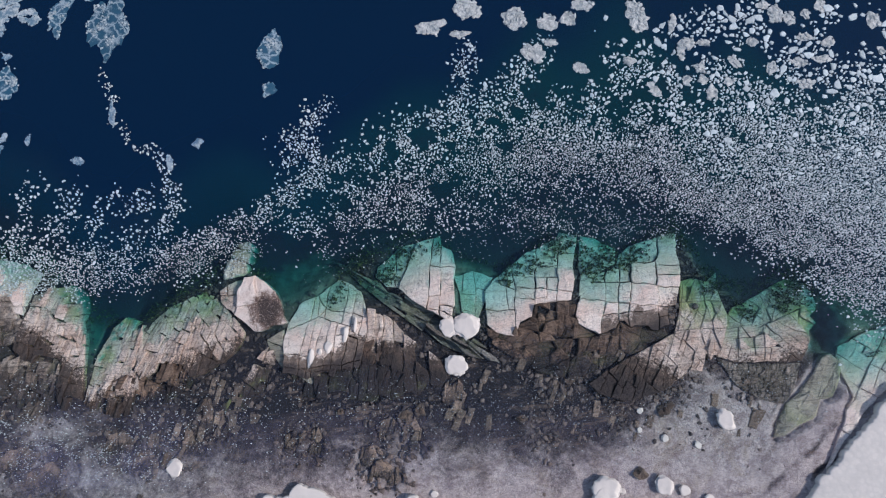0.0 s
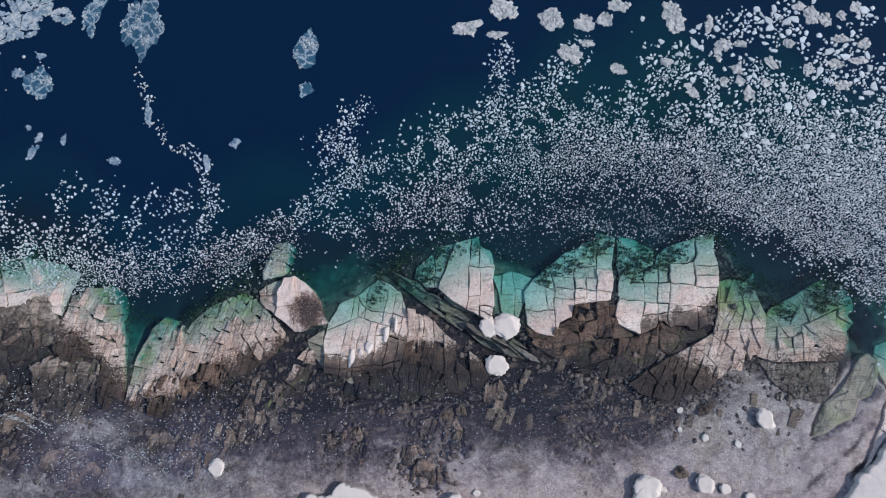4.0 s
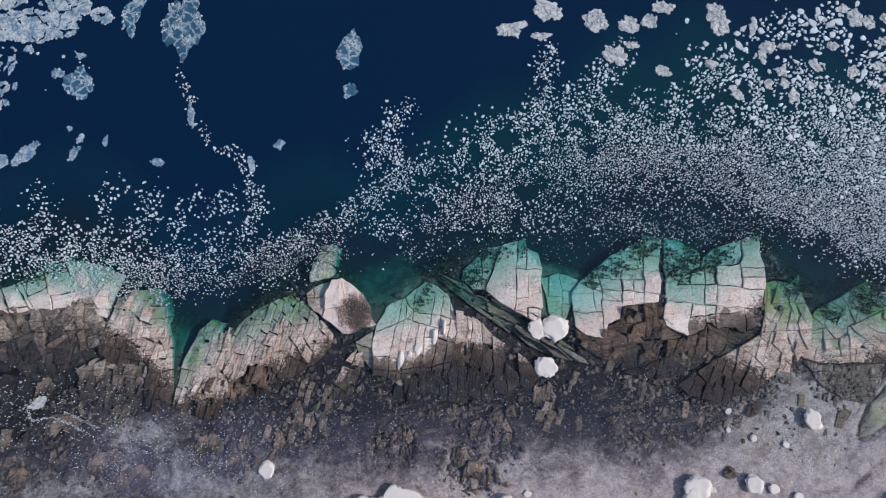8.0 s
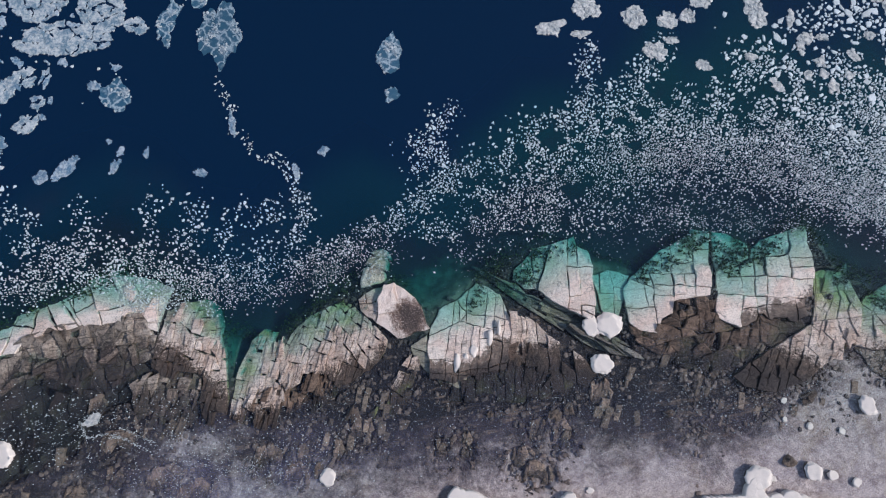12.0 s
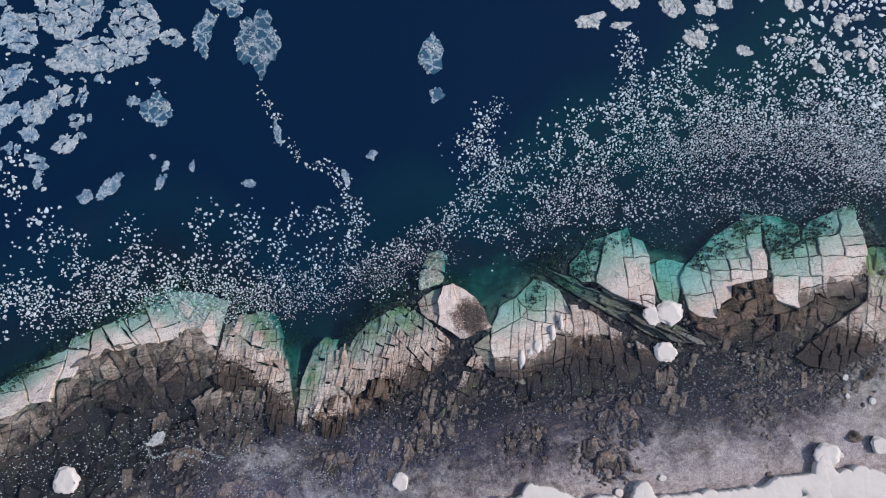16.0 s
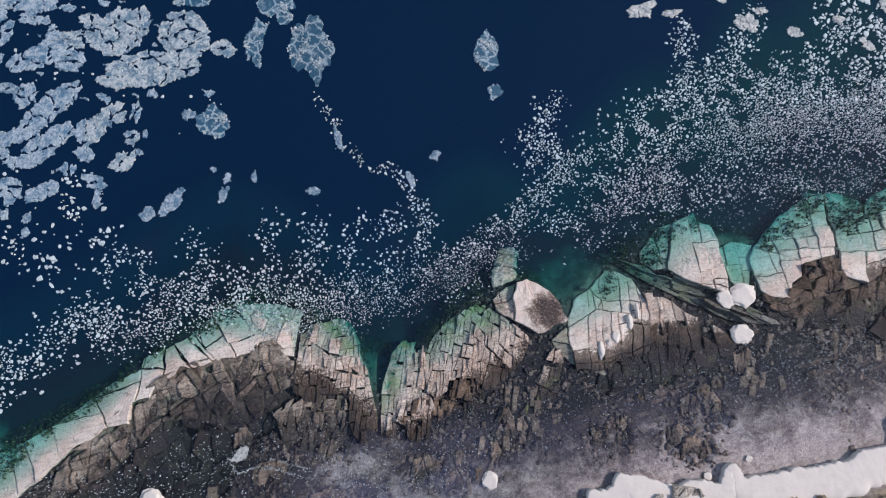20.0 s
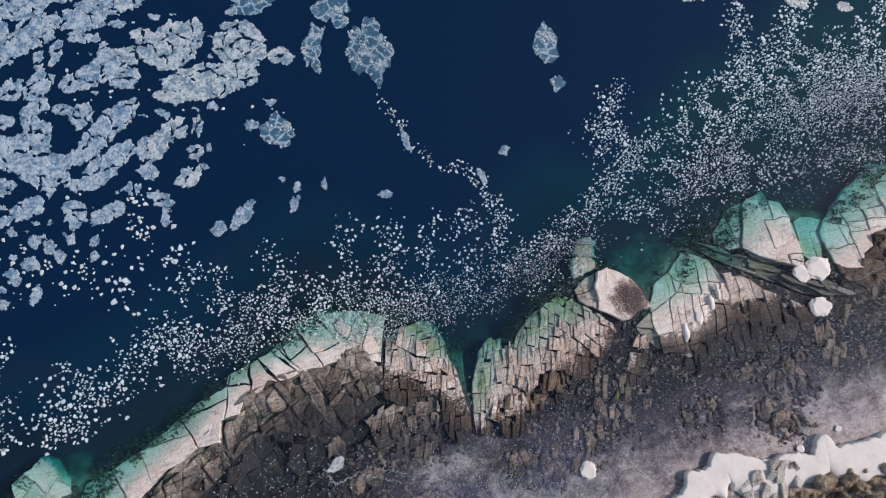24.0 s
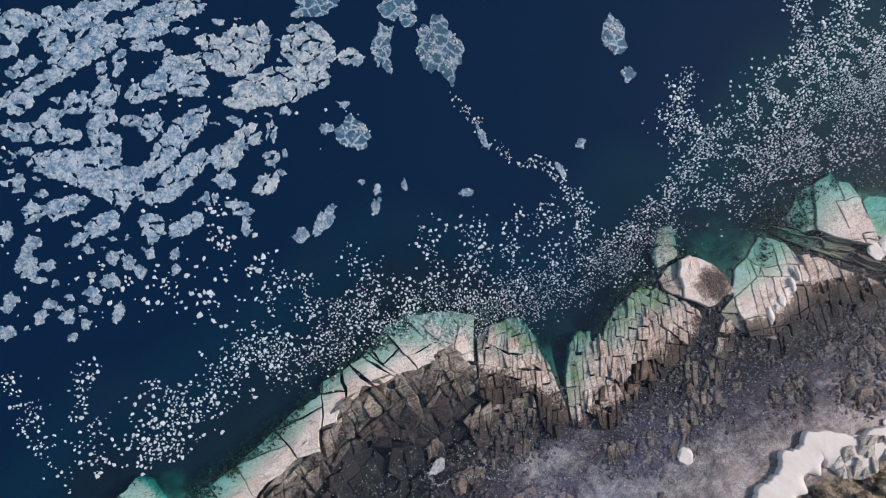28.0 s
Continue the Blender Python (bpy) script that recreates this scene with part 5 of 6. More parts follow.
snow_bank("snow_bank", [(-46, -31), (-38, -25.5), (-34.1, -22.6), (-30.4, -21.2), (-29, -19.6), (-26.6, -19.9), (-24.8, -18.5), (-22.5, -19.6), (-20.6, -20.6), (-18.9, -22),
                        (-17.3, -21.3), (-15.4, -21.7), (-13.6, -22.9), (-12.3, -20.9), (-11, -21), (-10.6, -23), (-3.2, -23.7), (3, -24.4), (4.1, -23.5), (9, -24), (9.9, -22.2), (11, -21.8),
                        (11.2, -24.4), (15.7, -24.7), (20, -27.7), (30, -29.5)], 4.4, 1.05, 3, "white lobed snow bank along the shore", SNOW)
snow_bank("snow_bank", [(29, -30.5), (34.1, -24.5), (36.8, -22), (39.2, -20), (42.7, -16.8), (44.6, -15), (60, -3), (90, 20)], 22.0, 1.0, 8,
          "broad grey-white crusted snow field at the water's edge", CRUSTED_SNOW)


ledge("rock_outcrop", "pale cracked rock outcrop rising through the snow bank", [(-23.9, -23.2), (-21.6, -21.9), (-19.2, -21.3), (-16.3, -22.3), (-15.4, -24.4), (-17.6, -25.8), (-21.0, -26.4), (-23.6, -25.2)], 60, 1.0, 1.7,
      lambda x, y: 1.28 - 0.1 * abs(x + 19.4) + 0.12 * (y + 23.5), OUTCROP_ROCK, 61, category="rock", uneven=True, rough=0.16, tilt=0.28, worn=0.12, gap=0.0, relief=0.12, missing=0.1, foot=-0.4)
for n, (x, y, sx, sy, sz) in enumerate([(-13.6, -25.9, 1.3, 0.9, 1.2), (-10.6, -26.6, 1.1, 0.8, 1.1), (-8.2, -26.4, 0.8, 0.6, 0.9), (-5.6, -27.2, 1.2, 0.8, 1.0), (-2.4, -27.8, 0.9, 0.8, 0.9), (-26.4, -25.6, 1.0, 0.8, 0.9),
                                        (-15.6, -28.2, 1.2, 0.9, 1.2), (-12.4, -28.6, 0.9, 0.8, 1.0), (-18.8, -28.0, 1.1, 1.0, 1.2), (-22.2, -28.2, 1.0, 0.8, 1.0), (-9.4, -28.6, 1.0, 0.7, 1.1), (-16.9, -26.8, 0.7, 0.5, 0.8)]):
    boulder(x, y, sx, sy, sz, n * 33, 170 + n * 4.1, "bare tan boulder behind the snow bank", 0, LAND_ROCK)


# ---- loose stones on the seabed ----
def scatter_stones(count, seed, within):
    rng = np.random.RandomState(seed)
    made = []
    while len(made) < count:
        x, y = rng.uniform(*within[:2]), rng.uniform(*within[2:])
        out, up = float(sea_distance(x, y)), float(bank_distance(x, y))
        if out > -5 or up < 0.5 or SLAB[int((y - GY[0]) / 0.35), int((x - GX[0]) / 0.35)] > -90 or noise.noise((x * 0.13, y * 0.13, seed)) < rng.uniform(-0.5, 0.5):
            continue
        if silt[int((y - GY[0]) / 0.35), int((x - GX[0]) / 0.35)] > 0.3 and rng.rand() > 0.12:
            continue
        r = 0.09 + 0.4 * rng.rand() ** 4
        made.append((x, y, r, float(bed_height(np.array(x), np.array(y)))))
    return np.array(made)


spots = scatter_stones(800, 5, (-110, 40, -27, 0))
spots = np.concatenate([spots, scatter_stones(900, 7, (3, 25, -19, -8))])
verts, faces = lump_rows(spots[:, :3], np.random.RandomState(6), 7, 0.3, 0.6, 0.7)
verts = np.array(verts)
verts[:, 2] += np.repeat(spots[:, 3], 15)
tagged(new("seabed_stones", mesh_of("seabed_stones", verts.tolist(), faces, STONE)), "loose brown and tan stones lying on the shallow seabed", "stones", kind="stuff")


def rubble(count, seed):
    """Broken rock lying round the feet of the ledges: x, y, radius, bed."""
    rng = np.random.RandomState(seed)
    wide = near > -90
    for _ in range(4):
        wide = wide | np.roll(wide, 1, 0) | np.roll(wide, -1, 0) | np.roll(wide, 1, 1) | np.roll(wide, -1, 1)
    ok = np.argwhere(wide & (SLAB < -90) & (BED > -1.2) & (sea_distance(MX, MY) < -1.5) & (MX < 30))
    made = []
    for k in rng.choice(len(ok), count):
        j, i = ok[k]
        made.append((MX[j, i] + rng.uniform(-0.2, 0.2), MY[j, i] + rng.uniform(-0.2, 0.2), 0.1 + 0.38 * rng.rand() ** 2.5, BED[j, i]))
    return np.array(made)


spots = rubble(3600, 15)
verts, faces = lump_rows(spots[:, :3], np.random.RandomState(16), 6, 0.35, 0.8, 0.72)
verts = np.array(verts)
verts[:, 2] += np.repeat(spots[:, 3], 13)
tagged(new("rock_rubble", mesh_of("rock_rubble", verts.tolist(), faces, STONE)), "angular brown rock rubble at the feet of the ledges", "rubble", kind="stuff")
for n, (x, y, sx, sy, turn) in enumerate([(-11.7, -11.7, 0.8, 0.65, 20), (-9.9, -11.2, 0.6, 0.8, 10), (-36.8, -7.9, 0.45, 0.95, -40), (-45.0, -13.2, 0.9, 0.4, 15), (8.5, -9.6, 0.55, 0.4, 0),
                                          (-19.6, -10.5, 0.35, 0.35, 0), (19.3, -13.9, 0.9, 0.7, 30), (15.2, -20.8, 0.7, 0.6, 0), (2.2, -13.4, 0.6, 0.5, 0), (-41.5, -14.2, 0.6, 1.0, -30)]):
    boulder(x, y, sx, sy, 0.45, turn, 130 + n * 2.7, "bare pale stone lying on the shallow seabed", 0)


# ---- seaweed along the sunken edges ----
def seaweed(count, seed):
    rng = np.random.RandomState(seed)
    ok = np.argwhere((TOP < -0.75) & (TOP > -2.6) & (sea_distance(MX, MY) > -5) & (sea_distance(MX, MY) < 2.5) & (sand < 0.5))
    verts, faces = [], []
    for k in rng.choice(len(ok), count):
        j, i = ok[k]
        x, y, z = MX[j, i] + rng.uniform(-0.3, 0.3), MY[j, i] + rng.uniform(-0.3, 0.3), TOP[j, i]
        if noise.noise((x * 0.35, y * 0.35, 4.0)) < rng.uniform(-0.5, 0.3):
            continue
        for _ in range(3):
            a, r, w = rng.uniform(0, 6.28), rng.uniform(0.12, 0.34), rng.uniform(0.03, 0.07)
            dx, dy = math.cos(a), math.sin(a)
            k0 = len(verts)
            verts += [(x - dy * w, y + dx * w, z + 0.02), (x + dy * w, y - dx * w, z + 0.02), (x + dx * r * 0.6 + dy * w, y + dy * r * 0.6 - dx * w, z + 0.3),
                      (x + dx * r * 0.6 - dy * w, y + dy * r * 0.6 + dx * w, z + 0.3), (x + dx * r, y + dy * r, z + 0.22)]
            faces += [(k0, k0 + 1, k0 + 2, k0 + 3), (k0 + 3, k0 + 2, k0 + 4)]
    return mesh_of("seaweed", verts, faces, WEED)


tagged(new("seaweed", seaweed(7500, 3)), "olive and dark brown seaweed on sunken rock edges", "seaweed", kind="stuff")


# ---- floating ice ----
WEST_FLOES_A = [
    (-72.5, 53.9, 8.8, 5.7, 17), (-65.1, 51.1, 7.0, 7.1, -21), (-69.5, 47.5, 12.3, 5.0, -10), (-73.5, 47.2, 7.8, 3.0, -10), (-60, 48, 4.0, 2.7, -10), (-80.2, 51.5, 4.2, 3.4, -10),
    (-84.5, 53.2, 8.4, 3.7, 11), (-84.6, 45.2, 11.9, 3.3, 31), (-75.9, 42.6, 4.3, 3.3, 22), (-79.4, 41.2, 5.0, 3.6, 41), (-80.8, 38.3, 2.8, 2.2, -22), (-84.6, 40.9, 8.4, 3.3, 21),
    (-88.2, 39.2, 4.8, 2.5, 0), (-76.1, 36, 3.8, 2.6, 10), (-74.3, 38.8, 2.1, 2.9, -22), (-73, 42.3, 3.0, 1.4, 69), (-95.4, 45.5, 11.0, 5.0, -32), (-94.2, 42.7, 6.3, 3.5, -51),
    (-92.6, 47.5, 4.3, 3.5, -52),
]
WEST_FLOES_B = [
    (-98.9, 47.7, 6.8, 3.6, -21), (-91.4, 42.4, 4.1, 3.6, -21), (-99.6, 42.2, 6.0, 2.5, 4), (-103.3, 42.9, 3.0, 2.5, -22), (-95.9, 38.4, 4.6, 3.2, -1), (-99.4, 37.6, 3.3, 1.4, 10),
    (-90.8, 35.7, 3.4, 3.8, -23), (-86.9, 34.5, 5.1, 2.5, 9), (-92.6, 39.8, 1.7, 2.8, -22), (-90.7, 40.2, 1.7, 1.4, -22), (-83.3, 36.5, 2.7, 2.0, -21), (-80.1, 34.1, 3.5, 1.8, -42),
    (-80.2, 31.8, 2.9, 1.4, 70), (-86.9, 48.1, 3.1, 3.7, -21), (-88.9, 49.7, 2.4, 1.8, -21), (-92.3, 50.6, 4.2, 2.9, 33), (-90.8, 54, 5.0, 2.9, 43), (-99, 52, 4.8, 2.9, -21),
    (-102, 53.5, 4.0, 2.9, -21),
]
WEST_FLOES_C = [
    (-102.3, 50.5, 3.4, 1.8, -22), (-96.6, 50.6, 3.4, 2.2, -20), (-87.7, 57.6, 3.7, 1.8, 62), (-90, 57.3, 1.7, 2.7, -21), (-98.5, 58.1, 9.5, 2.6, 13), (-92.8, 60, 8.5, 3.8, 23),
    (-89.5, 61.1, 4.8, 4.6, -20), (-98.5, 61.3, 4.8, 2.3, 13), (-97.9, 66.7, 4.8, 4.6, -20), (-93.7, 66.4, 4.2, 3.1, -20), (-89.7, 64.9, 6.3, 3.1, 2), (-84.3, 61.2, 8.4, 3.4, -16),
    (-79.5, 62, 8.7, 3.1, -9), (-78.5, 54.1, 5.6, 2.7, -16), (-76.3, 56.2, 3.5, 2.3, -21), (-81.8, 55.4, 2.1, 3.8, -21), (-99.9, 63.8, 2.8, 3.0, -20), (-94.3, 63.3, 3.5, 3.8, 24),
    (-85.9, 65.3, 7.1, 2.0, -10),
]
WEST_FLOES_D = [
    (-83.7, 58.6, 4.2, 1.9, -20), (-100.7, 56.6, 4.1, 2.2, 17), (-97.7, 53.8, 3.4, 1.8, 1), (-88.7, 42.9, 4.1, 2.2, 0), (-94.2, 54.5, 3.4, 3.0, 1),
]
LOOSE_FLOES_A = [
    (-103.7, 47.1, 1.7, 2.1, -22), (-107.1, 41.8, 1.6, 2.8, -21), (-104.4, 39.2, 2.0, 1.8, -22), (-71.1, 28.8, 5.0, 2.1, 34), (-74.1, 28.2, 2.1, 2.1, -22), (-64.3, 28, 2.6, 1.1, 58),
    (-63.3, 30.2, 1.5, 0.9, 58), (-66.5, 40, 1.8, 1.6, -22), (-106, 37.8, 3.4, 1.9, 53), (-105.7, 36.3, 2.6, 2.2, 42), (-103.8, 35.9, 1.9, 1.4, -22), (-103.6, 33.6, 0.9, 1.0, -22),
    (-97.6, 31.4, 2.4, 1.9, -22), (-99.4, 32.9, 1.2, 0.8, -22), (-96.3, 34.1, 1.5, 2.0, -22), (-94.8, 32.7, 1.7, 2.0, -22), (-93.9, 31.2, 1.7, 2.0, -22), (-92.1, 32.9, 1.2, 1.6, -22),
    (-89.3, 31.6, 1.2, 1.5, -23),
]
LOOSE_FLOES_B = [
    (-89.8, 29.8, 1.3, 1.4, -22), (-109.3, 33.2, 2.4, 1.6, 63), (-104.9, 31.4, 1.7, 1.0, -21), (-106.5, 30.3, 2.2, 1.6, 42), (-103.5, 29.2, 2.0, 1.8, 42), (-99.8, 30, 1.6, 1.5, -22),
    (-97.9, 27.3, 2.5, 1.5, 52), (-101.9, 27.4, 1.3, 1.5, -22), (-101.6, 29.4, 0.9, 1.1, -22), (-110.6, 29.9, 1.9, 1.7, -23), (-103.7, 26.6, 1.3, 1.1, -22), (-52.8, 25.7, 1.6, 1.3, -22),
    (-36.3, 26.2, 1.3, 1.4, -21), (-48.1, 31.9, 3.8, 1.0, -88), (-40.3, 24, 2.5, 1.0, -83), (-73.6, 36.6, 1.0, 0.9, -21), (-72.4, 38.8, 0.8, 1.2, -22), (-64.8, 31.8, 1.0, 0.7, -22),
    (-59.9, 29.4, 0.9, 1.5, -21),
]
THIN_FLOES_A = [
    (-48.8, 45, 10.0, 6.4, -98), (-56, 45.2, 2.8, 1.4, -83), (-55.7, 48, 6.3, 3.1, 59), (-51.1, 50.1, 2.2, 2.2, -20), (-51.5, 52.5, 5.3, 4.0, -20), (-61.7, 56, 6.7, 3.2, -10),
    (-63.4, 38.2, 5.0, 3.7, -63), (-26, 38.4, 5.6, 3.8, -104), (-26.4, 32.6, 2.4, 2.0, 37),
]
EAST_FLOES_A = [
    (7.5, 38.6, 3.6, 3.4, -8), (11.9, 37.4, 3.0, 2.6, -8), (14.5, 37.5, 2.3, 2.0, -7), (16.7, 39.4, 3.3, 2.0, -8), (23.4, 36.8, 4.9, 3.2, -61), (1.2, 40.9, 4.4, 3.2, -49),
    (-4, 38.7, 4.5, 2.3, 4), (0.1, 37.3, 3.0, 1.0, -8), (9.5, 33.2, 3.3, 3.2, -8), (11.9, 34.5, 1.9, 1.1, -8), (15.1, 30.4, 2.2, 1.6, -7), (21.7, 30.6, 1.8, 1.2, -7),
    (24.3, 26.1, 2.5, 1.2, -55), (28, 35.2, 2.8, 1.2, 72), (29.1, 32, 2.3, 2.1, -8), (31.5, 31.9, 1.9, 1.1, -7), (30.5, 28.5, 1.4, 1.7, -7), (28.4, 30.7, 2.4, 1.0, -90),
    (31.4, 25, 1.8, 1.9, -7),
]
EAST_FLOES_B = [
    (30.6, 26.9, 1.1, 1.3, -7), (34.9, 28.7, 2.2, 1.4, -62), (39.4, 27.3, 1.4, 2.0, -7), (33.8, 26.1, 1.4, 1.3, -7), (41.1, 34.7, 2.2, 2.4, -8), (42.8, 33.7, 1.9, 1.8, -7),
    (45, 34.2, 1.3, 1.6, -7), (47.1, 29.9, 1.8, 1.6, -7), (44.4, 31, 1.8, 1.1, -7), (43.2, 24.6, 2.1, 1.6, -7), (53.3, 32.1, 1.8, 2.5, -8), (53.4, 27.9, 1.1, 1.4, -7),
    (43, 27.6, 2.1, 1.1, -7), (45.9, 27.7, 2.8, 1.1, -7), (37.6, 31.1, 1.9, 1.3, -7), (28.5, 27.1, 1.4, 1.4, -7), (39.9, 36.1, 2.2, 1.3, -8), (47, 35.1, 1.4, 1.9, -8),
]


TAKEN = {}


def free(x, y, r):
    """Whether no ice lies here yet; if so, this place is taken."""
    i, j = int(x // 1.0), int(y // 1.0)
    for a in (-1, 0, 1):
        for b in (-1, 0, 1):
            for px, py, pr in TAKEN.get((i + a, j + b), ()):
                if (px - x) ** 2 + (py - y) ** 2 < (pr + r) ** 2:
                    return False
    TAKEN.setdefault((i, j), []).append((x, y, r))
    return True


def occupy(x, y, long, wide, angle):
    c, s = math.cos(radians(angle)), math.sin(radians(angle))
    for u in np.arange(-long / 2 + 0.3, long / 2, 0.55):
        for v in np.arange(-wide / 2 + 0.3, wide / 2, 0.55):
            if (2 * u / long) ** 2 + (2 * v / wide) ** 2 < 1:
                px, py = x + u * c - v * s, y + u * s + v * c
                TAKEN.setdefault((int(px // 1), int(py // 1)), []).append((px, py, 0.3))


def floe(x, y, long, wide, angle, seed, material, label, size, cover=1.0):
    """A floe of refrozen lumps of ice: a thin plate with a rubble of blocks frozen on it."""
    rng = np.random.RandomState(seed)
    c, s = math.cos(radians(angle)), math.sin(radians(angle))
    size = min(size, 0.3 * wide + 0.1)

    def reach(a):
        at = Vector((math.cos(a) * 1.1, math.sin(a) * 1.1, seed * 3.7))
        w = noise.noise(at) + 0.6 * noise.noise(at * 2.4) + 0.4 * noise.noise(at * 5.5)
        return 0.5 * (1 + 0.46 * w)

    spots, step = [], size * 1.25
    for u in np.arange(-long * 0.62, long * 0.62, step):
        for v in np.arange(-wide * 0.62, wide * 0.62, step):
            pu, pv = u + rng.uniform(-0.45, 0.45) * step, v + rng.uniform(-0.45, 0.45) * step
            a, d = math.atan2(pv / wide, pu / long), math.hypot(pu / long, pv / wide)
            rim = d / reach(a)
            if rim < 1 and (cover >= 1 or (rim > 0.86 and cover > 0.5) or noise.noise((pu * 0.55, pv * 0.55, seed)) + 0.4 * noise.noise((pu * 1.6, pv * 1.6, seed)) > 0.42 - cover):
                spots.append((pu * c - pv * s, pu * s + pv * c, size * rng.uniform(0.6, 1.15)))
    n = int(np.clip(16 + long * 5, 20, 60))
    ring = []
    for i in range(n):
        a = 2 * math.pi * i / n
        q = reach(a) * 0.97
        u, v = math.cos(a) * long * q, math.sin(a) * wide * q
        ring.append((u * c - v * s, u * s + v * c))
    verts = [(px, py, -0.08) for px, py in ring] + [(px, py, 0.035) for px, py in ring] + [(0, 0, 0.045)]
    faces = [(i, (i + 1) % n, n + (i + 1) % n, n + i) for i in range(n)] + [(n + i, n + (i + 1) % n, 2 * n) for i in range(n)]
    if spots:
        more, sides = lump_rows(np.array(spots), rng, 7, 0.07, 0.17 if size < 0.5 else 0.12, 0.82)
        k = len(verts)
        verts, faces = verts + more, faces + [tuple(f + k for f in face) for face in sides]
    mesh = mesh_of("ice_floe", verts, faces, material)
    if cover < 0.5:  # white rubble on dark thin ice
        mesh.materials.append(PACK_ICE)
        mesh.polygons.foreach_set("material_index", [0] * (2 * n) + [1] * (len(faces) - 2 * n))
    ob = new("ice_floe", mesh)
    ob.location = (x, y, 0)
    occupy(x, y, long * 1.05, wide * 1.05, angle)
    return tagged(ob, label, "ice floe", "floating ice floes")


def pack_floe(outline, seed, material, label, cover=0.3, joined=None):
    """One floe of a broken pack: a ragged plate with ridges of rubble frozen on it."""
    rng = np.random.RandomState(seed)
    ring = []
    for (x0, y0), (x1, y1) in zip(outline, outline[1:] + outline[:1]):
        k = max(2, int(math.hypot(x1 - x0, y1 - y0) / 0.17))
        for i in range(k):
            x, y = x0 + (x1 - x0) * i / k, y0 + (y1 - y0) * i / k
            at = Vector((x * 0.9, y * 0.9, 3.0 + seed * 0.37))
            far = at + Vector((9, 9, 0))
            ring.append((x + 0.4 * noise.noise(at) + 0.3 * noise.noise(at * 2.6) + 0.14 * noise.noise(at * 6), y + 0.4 * noise.noise(far) + 0.3 * noise.noise(far * 2.6) + 0.14 * noise.noise(far * 6)))
    ring = shrunk(ring, 0.11)
    n = len(ring)
    cx, cy = sum(p[0] for p in ring) / n, sum(p[1] for p in ring) / n
    verts = [(x - cx, y - cy, -0.1) for x, y in ring]
    for f, h in ((1.0, 0.05), (0.9, 0.1), (0.6, 0.09), (0.3, 0.09)):
        verts += [((x - cx) * f, (y - cy) * f, h + (0.05 * noise.noise((x * f * 2.2, y * f * 2.2, seed)) if f < 1 else 0)) for x, y in ring]
    verts.append((0, 0, 0.09))
    faces = [(r * n + i, r * n + (i + 1) % n, (r + 1) * n + (i + 1) % n, (r + 1) * n + i) for r in range(4) for i in range(n)]
    faces += [(4 * n + i, 4 * n + (i + 1) % n, 5 * n) for i in range(n)]
    spots = []
    reach = max(math.hypot(x - cx, y - cy) for x, y in ring)
    for _ in range(int(7 * reach * reach)):
        k = rng.randint(n)
        f = rng.rand() ** 0.35 * 1.03
        x, y = (ring[k][0] - cx) * f, (ring[k][1] - cy) * f
        if f > 0.85 or abs(noise.noise(((x + cx) * 0.7, (y + cy) * 0.7, 5.0))) < cover * 0.5:
            spots.append((x, y, rng.uniform(0.1, 0.3)))
    if spots:
        more, sides = lump_rows(np.array(spots), rng, 6, 0.09, 0.18, 0.82)
        k = len(verts)
        verts, faces = verts + more, faces + [tuple(f + k for f in face) for face in sides]
    for x, y in ring[::2]:
        for f in (0.3, 0.65, 0.95):
            px, py = cx + (x - cx) * f, cy + (y - cy) * f
            TAKEN.setdefault((int(px // 1), int(py // 1)), []).append((px, py, 0.25))
    if joined is not None:
        k = len(joined[0])
        joined[0].extend((x + cx, y + cy, z) for x, y, z in verts)
        joined[1].extend(tuple(f + k for f in face) for face in faces)
        return None
    ob = new("ice_floe", mesh_of("ice_floe", verts, faces, material))
    ob.location = (cx, cy, 0)
    return tagged(ob, label, "ice floe", "floating ice floes")


seed = 0
cells = []
for x, y, long, wide, angle in WEST_FLOES_A + WEST_FLOES_B + WEST_FLOES_C + WEST_FLOES_D:
    seed += 1
    c, s = math.cos(radians(angle)), math.sin(radians(angle))
    outline = []
    for k in range(18):
        a = 2 * math.pi * k / 18
        q = 0.52 * (1 + 0.3 * noise.noise((math.cos(a) * 1.2, math.sin(a) * 1.2, seed * 2.3)))
        u, v = math.cos(a) * long * q, math.sin(a) * wide * q
        outline.append((x + u * c - v * s, y + u * s + v * c))
    for cell in shards(outline, angle, 2.1, 2.9, random.Random(seed)):
        if abs(area(cell)) > 0.5:
            cells.append(cell)
cells.sort(key=area, reverse=True)
small_pack = ([], [])
for n, cell in enumerate(cells):
    seed += 1
    pack_floe(cell, seed, (PACK_ICE if cell[0][0] > -78 else FLOE_ICE) if n < 180 else FLOE_ICE, "ragged grey-white floe of refrozen ice in the pack", joined=None if n < 180 else small_pack)
fill = random.Random(77)
for _ in range(900):
    x, y = fill.uniform(-118, -62), fill.uniform(28, 70)
    if y < 0.62 * (x + 118) * 0.45 + 26 or x + 0.9 * y > -18 or noise.noise((x * 0.12 + y * 0.1, y * 0.28 - x * 0.1, 2.0)) < -0.05:
        continue
    r = 0.35 + 0.75 * fill.random() ** 1.6
    if all(math.hypot(px - x, py - y) > r + pr for i in range(-2, 3) for j in range(-2, 3) for px, py, pr in TAKEN.get((int(x // 1) + i, int(y // 1) + j), ())):
        seed += 1
        pack_floe([(x + r * 1.25 * math.cos(a + 0.5) * fill.uniform(0.75, 1.2), y + r * math.sin(a) * fill.uniform(0.75, 1.2)) for a in np.arange(0, 6.2, 0.9)], seed, FLOE_ICE,
                  "", joined=small_pack)
